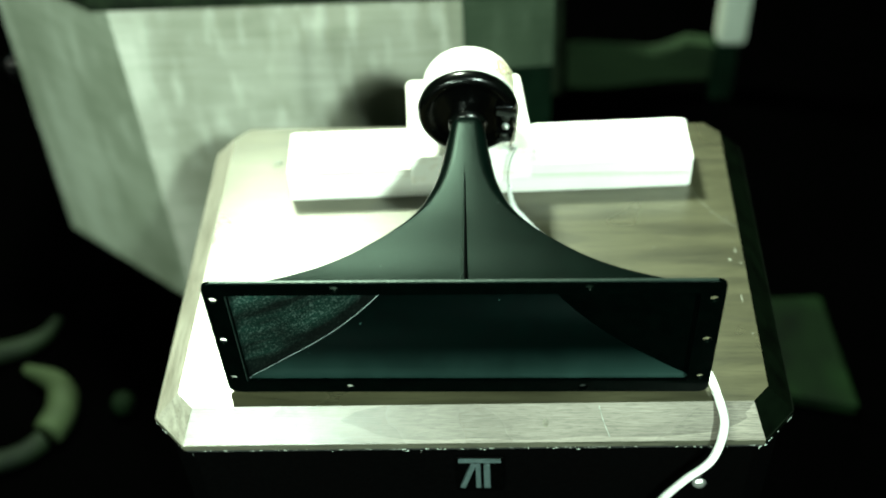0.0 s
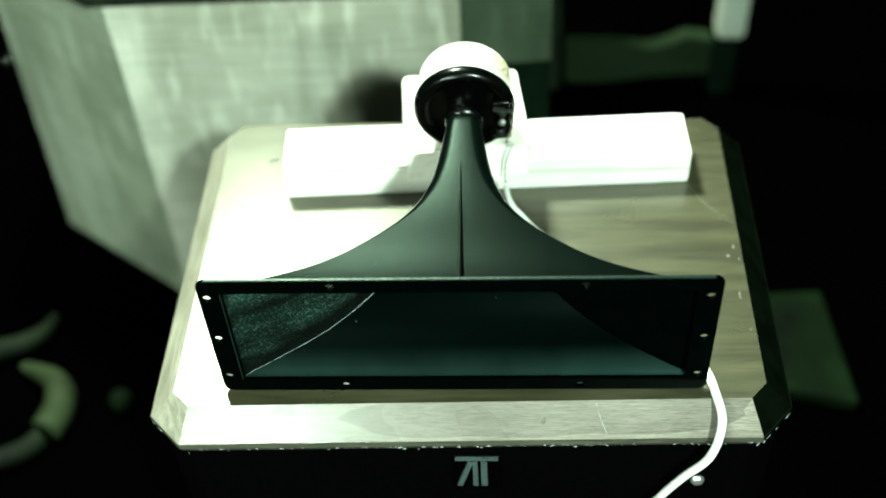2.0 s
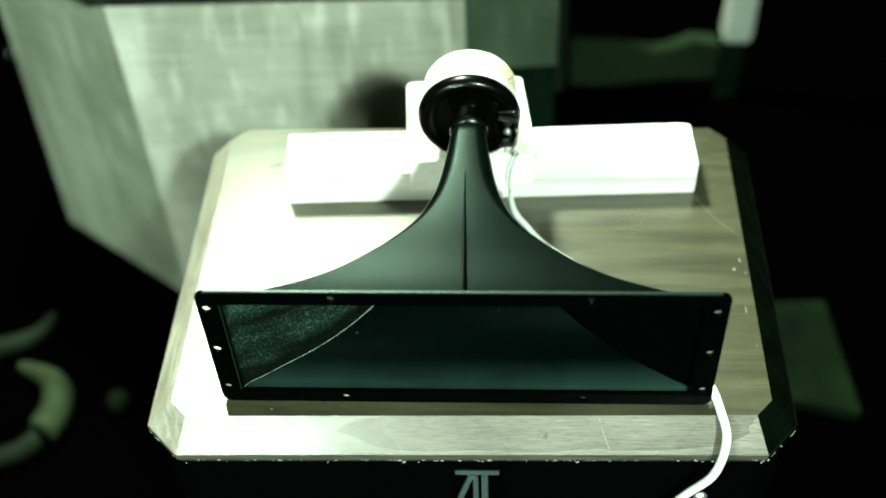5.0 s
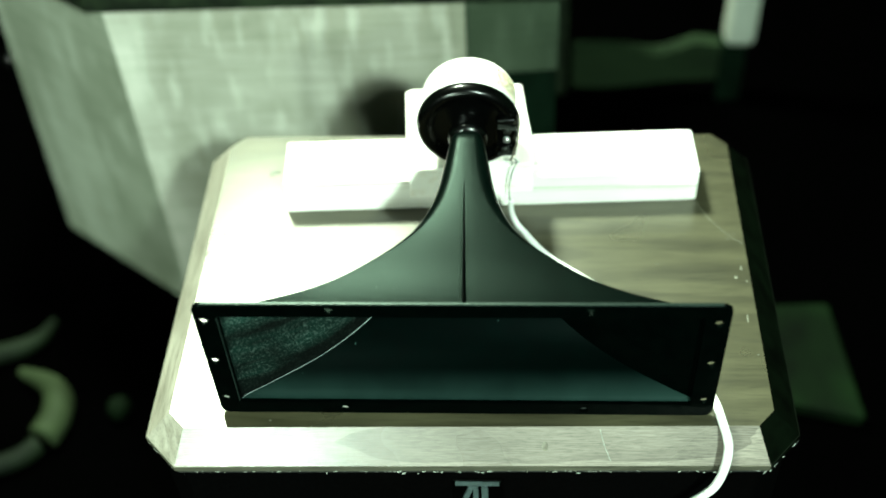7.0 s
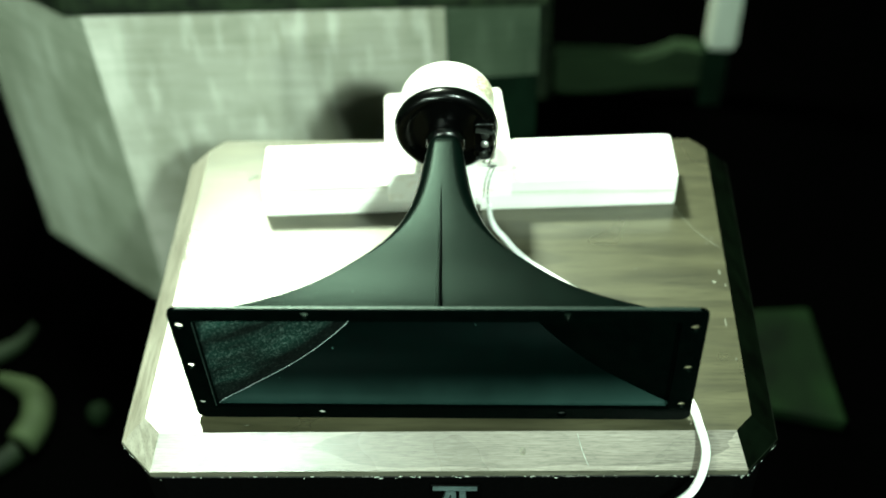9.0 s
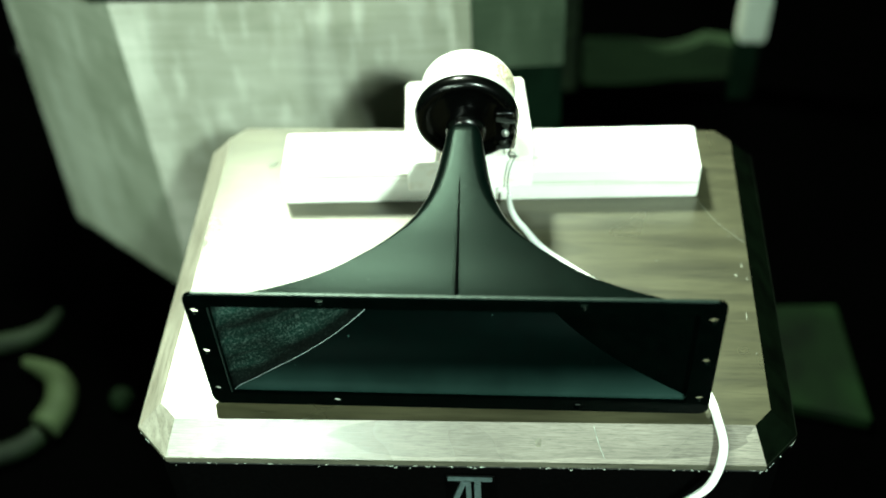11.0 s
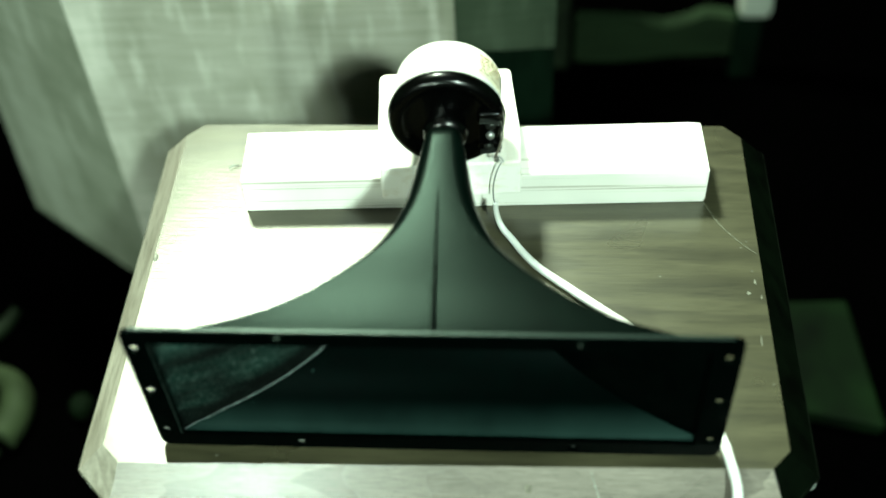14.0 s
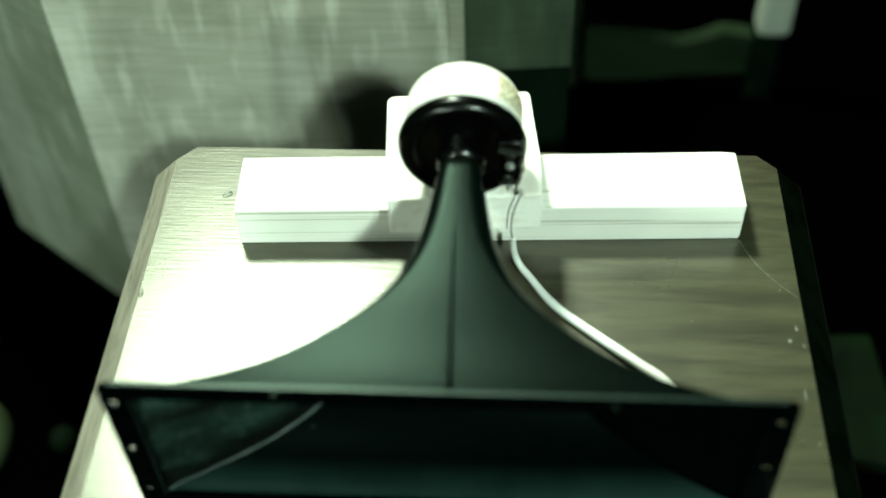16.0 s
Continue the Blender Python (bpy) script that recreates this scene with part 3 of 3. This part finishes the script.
for k in range(13):
    u = k / 12
    y = 0.108 - 0.1045 * u
    w, hgt = 0.0002 + 0.0009 * u, 0.0004 + 0.0052 * u
    x = AX - 0.0010 + 0.0018 * u
    z = z_top(y) - 0.0006
    row = [bm.verts.new(p) for p in ((x - w, y, z), (x - 0.6 * w, y, z + hgt), (x + 0.6 * w, y, z + hgt), (x + w, y, z))]
    if prev:
        for q in range(3):
            bm.faces.new((prev[q], prev[q + 1], row[q + 1], row[q]))
    prev = row
bm.faces.new(prev)
hp("stiffening_fin", bm, FIN, "thin fin along the top, coloured darker for its shaded side")
# thin strip added for the fin's lit left edge
hp("fin_edge", tube([(AX - 0.0012 - 0.0008 * (1 - y / 0.11), y, z_top(y) + 0.0002) for y in (0.100, 0.075, 0.050, 0.025, 0.004)], 0.00035, 6, 4), PLASTIC)

# ---- the compression driver ----
DC = Vector((0.0018, 0.175, 0.6976))
driver = thing("compression_driver", "compression driver with pale enamelled cover and gloss black front ring", "driver", at=(DC.x, DC.y, TOP + 0.0595))
drv_inv = Matrix.Translation((-DC.x, -DC.y, -TOP - 0.0595))


def dp(name, bm, mat, label="", smooth=True, parent=None):
    bmesh.ops.transform(bm, matrix=drv_inv, verts=bm.verts)
    return part(name, bm, mat, parent or driver, label, smooth)


AXIS = Matrix.Translation(DC) @ pose(0, 0, 0, -90)   # local z runs back, away from the mouth
dp("front_ring", turned([(0, -0.0005), (0.016, -0.0005), (0.0238, -0.0007), (0.0256, -0.0013), (0.0274, -0.0027), (0.0294, -0.0041), (0.0317, -0.0047), (0.0338, -0.0041), (0.0356, -0.0024), (0.0366, 0.0000), (0.0369, 0.0025), (0.0362, 0.0046), (0.0345, 0.0056), (0, 0.0058)], AXIS), GLOSS, "gloss black rounded front ring")
dp("neck_collar", turned([(0.0116, 0.0002), (0.0119, -0.0030), (0.0127, -0.0065), (0.0138, -0.0095), (0.0141, -0.0115), (0.0139, -0.0137), (0.0128, -0.0158), (0.0108, -0.0174), (0.0082, -0.0182), (0.0050, -0.0184), (0.0050, -0.0160)], AXIS, 48), COLLAR, "satin black bulging neck collar")
cover = dp("magnet_cover", turned([(0.0325, 0.0052), (0.0338, 0.0056), (0.0338, 0.0330), (0.0325, 0.0362), (0.0290, 0.0380), (0, 0.0385)], AXIS), SILVER, "pale enamelled magnet cover")


def on_cover(a0, a1, y0, y1, r, steps=10):
    bm = bmesh.new()
    rows = []
    for k in range(steps + 1):
        a = radians(a0 + (a1 - a0) * k / steps)
        rows.append([bm.verts.new((DC.x + q * math.cos(a), y, DC.z + q * math.sin(a))) for y, q in ((y0, r), (y1, r), (y1, r - 0.0003), (y0, r - 0.0003))])
    for a, b in zip(rows, rows[1:]):
        for k in range(4):
            bm.faces.new((a[k], a[(k + 1) % 4], b[(k + 1) % 4], b[k]))
    bm.faces.new(rows[0])
    bm.faces.new(rows[-1])
    return bm


sticker = dp("sticker", on_cover(14, 58, DC.y + 0.0125, DC.y + 0.0315, 0.0342), PAPER, "yellowed paper sticker with illegible lines")
rng = random.Random(4)
for k in range(6):
    yy = DC.y + 0.0148 + k * 0.0027
    a = 20 + rng.uniform(0, 4)
    while a < 52:
        b = min(a + rng.uniform(3, 8), 54)
        dp("ink_bar", on_cover(a, b, yy, yy + 0.0012, 0.03435, 3), INK, parent=sticker)
        a = b + rng.uniform(1.5, 3)

# terminal strip on the ring's lower flank
TX, TY = 0.0288, 0.1712
term = dp("terminal_block", box((TX - 0.0078, TY, 0.6745), (TX + 0.0072, TY + 0.005, 0.7060), 0.0012), GLOSS, "black terminal strip with tarnished plates and screws", False)
dp("terminal_ridge", box((TX - 0.0066, TY - 0.0030, 0.7045), (TX + 0.0064, TY + 0.004, 0.7090), 0.0014, 3), GLOSS, "", True, term)
dp("terminal_ridge", box((TX - 0.0072, TY - 0.0030, 0.6830), (TX + 0.0058, TY + 0.003, 0.6842), 0.0004), GLOSS, "", False, term)
for pz, tilt in ((0.7012, 8), (0.6768, -6)):
    bm = box((-0.0062, -0.0034, -0.0004), (0.0064, 0.0012, 0.0004), 0.0002)
    bmesh.ops.transform(bm, matrix=Matrix.Translation((TX, TY, pz)) @ pose(0, 0, 0, 18, tilt), verts=bm.verts)
    dp("solder_tag", bm, DULL, "tarnished metal tag", False, term)
bm = box((-0.0005, -0.0030, -0.0085), (0.0005, 0.0004, 0.0005), 0.0002)
bmesh.ops.transform(bm, matrix=Matrix.Translation((TX + 0.0064, TY, 0.7008)) @ pose(0, 0, 0, 0, -12), verts=bm.verts)
dp("solder_tag", bm, DULL, "tarnished metal tag", False, term)
for sx, sz, sr, mat, what in ((0.0004, 0.6968, 0.0031, DULL, "tarnished terminal screw"), (0.0002, 0.6884, 0.0027, STEEL, "bright terminal screw"), (-0.0010, 0.6794, 0.0030, DULL, "tarnished terminal screw")):
    dp("terminal_screw", turned([(0, 0.0020), (0.6 * sr, 0.0019), (0.9 * sr, 0.0011), (sr, 0.0), (sr, -0.001)], Matrix.Translation((TX + sx, TY - 0.0008, sz)) @ pose(0, 0, 0, 90), 20), mat, what, True, term)

# ---- the timber support ----
BLOCK_FRONT = -0.044
PLA = math.atan2(0.0124, 0.315)
batten = thing("pine_batten", "raw pine batten lying flat on the cabinet top", "batten", at=(0.016, 0.1914, TOP))
batten.rotation_euler = (0, 0, PLA)
part("batten_body", prism([(-0.158, 0.0), (0.1575, 0.0), (0.158, 0.0465), (0.1500, 0.0470), (-0.158, 0.047)], 0.0, 0.0305, 0.0011), PINE, batten)
part("end_grain", box((0.1570, 0.0012, 0.0014), (0.1583, 0.0452, 0.0291), 0.0004), PINE_UP, batten, "sawn end grain face")
block = thing("pine_block", "raw pine block lying across the batten under the driver", "wood block", at=(-0.001, 0.216, TOP + 0.0305))
block.rotation_euler = (0, 0, radians(4.5))
part("block_body", prism([(-0.0455, BLOCK_FRONT), (0.0460, BLOCK_FRONT), (0.0470, -0.01), (0.0450, 0.0450), (0.0425, 0.0475), (-0.0430, 0.0475), (-0.0460, 0.0440), (-0.0462, -0.004)], 0.0, 0.0300, 0.0016), PINE_UP, block)

# ---- the cable ----
cable = thing("speaker_cable", "white two-core speaker cable trailing over the cabinet front", "cable", at=(0.0325, 0.17, TOP))
inv = Matrix.Translation((-0.0325, -0.17, -TOP))


def cp(name, bm, mat, label=""):
    bmesh.ops.transform(bm, matrix=inv, verts=bm.verts)
    return part(name, bm, mat, cable, label, True)


cp("sheath", tube([(0.0316, 0.1680, 0.6300), (0.0319, 0.1683, 0.6210), (0.0336, 0.1672, 0.6130), (0.0370, 0.1635, 0.6080), (0.0428, 0.1570, 0.6055), (0.0500, 0.1465, 0.6045), (0.0600, 0.1350, 0.6036), (0.0716, 0.1248, 0.6032), (0.0875, 0.1115, 0.6032), (0.1050, 0.0968, 0.6032), (0.122, 0.082, 0.6032),
                    (0.150, 0.045, 0.6032), (0.1650, 0.0120, 0.6032), (0.1695, -0.0080, 0.6036), (0.1725, -0.0275, 0.5970), (0.1660, -0.0390, 0.5740), (0.1505, -0.0380, 0.5460), (0.1380, -0.0365, 0.5190), (0.1240, -0.0360, 0.480), (0.118, -0.037, 0.40), (0.12, -0.05, 0.25), (0.14, -0.09, 0.150), (0.22, -0.16, 0.1485)], lambda u: 0.0018 + 0.0012 * min(1.0, u * 2.4), 12, 12), WIRE, "white pvc sheath")
cp("core", tube([(0.0362, 0.1672, 0.6695), (0.0340, 0.1668, 0.6640), (0.0318, 0.1666, 0.6560), (0.0304, 0.1670, 0.6450), (0.0305, 0.1676, 0.6340), (0.0316, 0.1680, 0.6290)], 0.00042, 8, 8), THIN_WIRE, "thin dark core")
cp("bare_strand", tube([(0.0372, 0.1682, 0.6945), (0.0366, 0.1672, 0.6900), (0.0342, 0.1668, 0.6805), (0.0318, 0.1672, 0.6722)], 0.0007, 8, 6), COPPER, "bare tinned strand")
cp("wire_lug", tube([(0.0318, 0.1672, 0.6725), (0.0345, 0.1668, 0.6735), (0.0366, 0.1668, 0.6712), (0.0372, 0.1670, 0.6690), (0.0358, 0.1670, 0.6688), (0.0345, 0.1670, 0.6705)], 0.0006, 8, 6), STEEL, "bent end of the strand")

# ---- the big grey cabinet behind ----
big = thing("grey_cabinet", "large weathered grey cabinet with slanted side and dark top board", "cabinet", at=(-0.2, 0.62, FLOOR))
binv = Matrix.Translation((0.2, -0.62, -FLOOR))


def gp(name, bm, mat, label=""):
    bmesh.ops.transform(bm, matrix=binv, verts=bm.verts)
    return part(name, bm, mat, big, label)


BT = 0.593
A_, B_ = (-0.362, 0.470), (-0.5503, 0.6025)
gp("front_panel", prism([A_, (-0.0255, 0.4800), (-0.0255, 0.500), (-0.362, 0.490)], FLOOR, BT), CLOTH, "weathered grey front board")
bm = prism([A_, (-0.362, 0.490), (-0.540, 0.6150), B_], FLOOR, BT)
for v in bm.verts:
    if v.co.z > 0.4 and v.co.x < -0.5:
        v.co.x += 0.018
gp("slanted_side", bm, CLOTH_SIDE, "weathered grey slanted side board, coloured darker as the less lit face")
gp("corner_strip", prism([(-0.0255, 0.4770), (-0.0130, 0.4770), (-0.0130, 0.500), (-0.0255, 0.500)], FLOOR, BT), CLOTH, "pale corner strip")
gp("side_panel", prism([(-0.0130, 0.4820), (0.0780, 0.4900), (0.0780, 0.900), (-0.0130, 0.900)], 0.492, BT), CLOTH_SHADED, "greenish side board, shade put into its colour")
# the shadow low on the side board, built in as a near-black board
gp("shadow_panel", prism([(-0.0130, 0.4830), (0.0770, 0.4910), (0.0770, 0.900), (-0.0130, 0.900)], FLOOR, 0.492), DARK_LOW, "lower side board coloured near black for a shadow")
gp("carcass", prism([(-0.360, 0.491), (-0.0140, 0.501), (-0.0140, 0.95), (-0.515, 0.95), (-0.515, 0.618)], FLOOR, BT - 0.002), DARKWOOD)
gp("top_board", prism([(-0.372, 0.455), (0.085, 0.466), (0.085, 0.96), (-0.57, 0.96), (-0.57, 0.595)], BT, BT + 0.025, 0.002), DARKWOOD, "dark overhanging top board")

# ---- the wooden chair behind ----
chair = thing("wooden_chair", "dim wooden chair with a pale back post and shaped rail", "chair", at=(0.22, 0.85, FLOOR))
cinv = Matrix.Translation((-0.22, -0.85, -FLOOR))


def wp(name, bm, mat, label=""):
    bmesh.ops.transform(bm, matrix=cinv, verts=bm.verts)
    return part(name, bm, mat, chair, label)


wp("back_post", box((0.318, 0.84, 0.243), (0.358, 0.875, 0.70), 0.008), POST, "pale painted post")
wp("post_foot", box((0.316, 0.843, FLOOR), (0.350, 0.872, 0.243), 0.004), DARK_LOW, "dark lower post")
wp("back_post", box((0.080, 0.86, FLOOR), (0.108, 0.885, 0.70), 0.004), DARKWOOD)
bm = bmesh.new()
prev = None
for k in range(17):
    u = k / 16
    x = 0.115 + 0.200 * u
    up = float(np.interp(u, (0, 0.3, 0.58, 0.72, 0.82, 1), (0.004, 0.002, -0.007, 0.002, 0.014, 0.008)))
    dn = 0.012 * u - 0.005 * math.sin(math.pi * min(1, u / 0.6))
    row = [bm.verts.new(p) for p in ((x, 0.846, 0.172 + dn), (x, 0.846, 0.232 + up), (x, 0.868, 0.232 + up), (x, 0.868, 0.172 + dn))]
    if prev:
        for q in range(4):
            bm.faces.new((prev[q], prev[(q + 1) % 4], row[(q + 1) % 4], row[q]))
    else:
        bm.faces.new(row)
    prev = row
bm.faces.new(prev)
wp("rail", bm, OLIVE, "shaped cross rail")

# ---- the dull green carton ----
carton = thing("carton", "dull green carton standing on the floor beside the cabinet", "box", at=(0.39, 0.39, FLOOR))
foot = [(-0.072, -0.072), (0.026, -0.094), (0.013, 0.066), (-0.072, 0.062)]
part("carton_body", prism(foot, 0.0, 0.0145, 0.003), CRATE, carton)
part("lid", prism([(1.02 * x, 1.02 * y) for x, y in foot], 0.0142, 0.0205, 0.004), CRATE, carton)

# ---- the coiled hose on the floor ----
hose = thing("hose", "olive rubber hose curled on the floor", "hose", at=(-0.5, 0.3, FLOOR))
hinv = Matrix.Translation((0.5, -0.3, -FLOOR))
for nm, line_pts, rad in (
        ("hose_loop", [(-0.540, 0.351), (-0.520, 0.343), (-0.497, 0.330), (-0.484, 0.309), (-0.482, 0.286), (-0.489, 0.262)], lambda u: 0.0055 + 0.0125 * min(1, 1.7 * u)),
        ("hose_end", [(-0.590, 0.378), (-0.566, 0.384), (-0.546, 0.394), (-0.531, 0.409), (-0.523, 0.432)], lambda u: 0.0125 - 0.0065 * u * u),
        ("hose_tail", [(-0.495, 0.256), (-0.512, 0.238), (-0.540, 0.226), (-0.580, 0.220)], 0.012)):
    bm = tube([(x, y, FLOOR + (0.0125 if nm == "hose_tail" else 0.0182 if nm == "hose_loop" else 0.0130)) for x, y in line_pts], rad, 14, 12)
    bmesh.ops.transform(bm, matrix=hinv, verts=bm.verts)
    part(nm, bm, HOSE if nm == "hose_loop" else HOSE_SHADED, hose, smooth=True)
knob = tagged(part("rubber_ball", turned([(0, 0.0), (0.006, 0.001), (0.012, 0.006), (0.014, 0.013), (0.012, 0.021), (0.006, 0.026), (0, 0.027)], Matrix.Translation((-0.414, 0.305, FLOOR)), 24), CRATE, smooth=True), "small dark rounded knob on the floor", "knob")

# ---- wear on the veneer ----
frng = random.Random(11)


def chip(bm, c, across, along, high, lift=0.0):
    """A flat, ragged chip round c: across and along are half sizes as vectors."""
    n = 7
    up = across.cross(along).normalized()
    lo = []
    for q in range(n):
        k = frng.uniform(0.55, 1.25)
        lo.append(bm.verts.new(c + k * math.cos(2 * math.pi * q / n) * across + k * math.sin(2 * math.pi * q / n) * along + (lift - 0.0002) * up))
    hi = [bm.verts.new(v.co + high * up) for v in lo]
    bm.faces.new(lo)
    bm.faces.new(hi)
    for q in range(n):
        bm.faces.new((lo[q], lo[(q + 1) % n], hi[(q + 1) % n], hi[q]))


EX, EY = Vector((1, 0, 0)), Vector((0, 1, 0))
for fx, fy, w, h in ((0.1940, 0.1564, 0.8, 0.6), (0.1997, 0.1272, 0.9, 2.2), (0.1951, 0.1180, 1.3, 1.5), (0.2025, 0.1148, 0.6, 2.4), (0.1984, 0.0800, 0.5, 4.0), (0.1395, 0.1309, 0.9, 0.4), (0.1431, 0.1060, 0.5, 0.5),
                     (0.1983, 0.1618, 0.5, 0.8), (0.1990, 0.1364, 0.5, 0.9), (0.2015, 0.0480, 0.7, 0.7), (-0.1290, -0.0090, 1.3, 0.35)):
    bm = bmesh.new()
    chip(bm, Vector((fx, fy, TOP)), EX * w * 0.001, EY * h * 0.001, 0.0004)
    cab("paint_fleck", bm, FLECK)
cab("scratch", tube([(0.1732, 0.1972, TOP), (0.1801, 0.1808, TOP), (0.1880, 0.1685, TOP), (0.1960, 0.1590, TOP), (0.2040, 0.1510, TOP)], 0.00022, 6, 5), FLECK, "thin pale scratch")
cab("scratch", tube([(0.0905, -0.0128, TOP - 0.0015), (0.0935, -0.0195, TOP - 0.0100), (0.0980, -0.0265, TOP - 0.0190)], 0.00022, 6, 5), CHIP, "thin pale scratch across the moulding")

# pale chips where the black paint has worn off under the moulding
low_z = TOP - DROP - 0.0060
for a, b, count, name in ((outer[0], outer[1], 44, "front"), (outer[1], outer[2], 46, "right"), (outer[7], outer[0], 16, "left")):
    p, q = Vector((*a, low_z)), Vector((*b, low_z))
    d = (q - p).normalized()
    side = Vector((d.y, -d.x, 0))
    bm = bmesh.new()
    for k in range(count):
        u = frng.random()
        drop = frng.random() ** 3 * (0.003 if name == "front" else 0.020)
        sz = frng.uniform(0.00014, 0.00034) * (1.7 if frng.random() < 0.15 else 1)
        lean = frng.uniform(-0.5, 0.5)
        c = p.lerp(q, u) - Vector((0, 0, drop)) + side * (0.0002 if drop < 0.003 else -0.0052)
        chip(bm, c, (d + Vector((0, 0, lean))).normalized() * sz * frng.uniform(1, 3.5), Vector((0, 0, sz)), 0.0005, 0.0001)
    flecks = cab("paint_chips", bm, CHIP, "pale chips along the worn edge")
    flecks["kind"] = "stuff"
knot_m = Matrix.Translation((0.0545, -0.0205, TOP - 0.0108)) @ pose(0, 0, 0, 52)
kb = turned([(0, 0.0004), (0.0012, 0.0004), (0.0016, 0.0002), (0.0026, 0.0001), (0.0030, -0.0004)], knot_m @ Matrix.Diagonal((0.8, 1.2, 1, 1)), 16)
cab("knot", kb, KNOT, "small dark knot in the veneer")

tagged(part("glossy_knob", turned([(0, 0.0), (0.012, 0.001), (0.014, 0.004), (0.007, 0.009), (0.008, 0.014), (0.0125, 0.020), (0.0135, 0.027), (0.010, 0.034), (0, 0.037)], Matrix.Translation((-0.717, 0.920, FLOOR)), 28), GLOSS, smooth=True), "small shiny dark knob standing on the floor", "knob")

# ---- a bent staple and a chip on the veneer ----
cab("staple", tube([(-0.1605, 0.226, TOP - 0.001), (-0.1605, 0.226, TOP + 0.002), (-0.1560, 0.2285, TOP + 0.002), (-0.1555, 0.2288, TOP - 0.001)], 0.0004, 6, 4), PALE_GREY, "small bent staple")
cab("veneer_chip", turned([(0, 0.0005), (0.0016, 0.0004), (0.0024, -0.0003)], Matrix.Translation((X0 + 0.0012, 0.142, TOP)) @ Matrix.Diagonal((0.7, 1.8, 1, 1)), 10), FLECK, "pale chip in the edge")
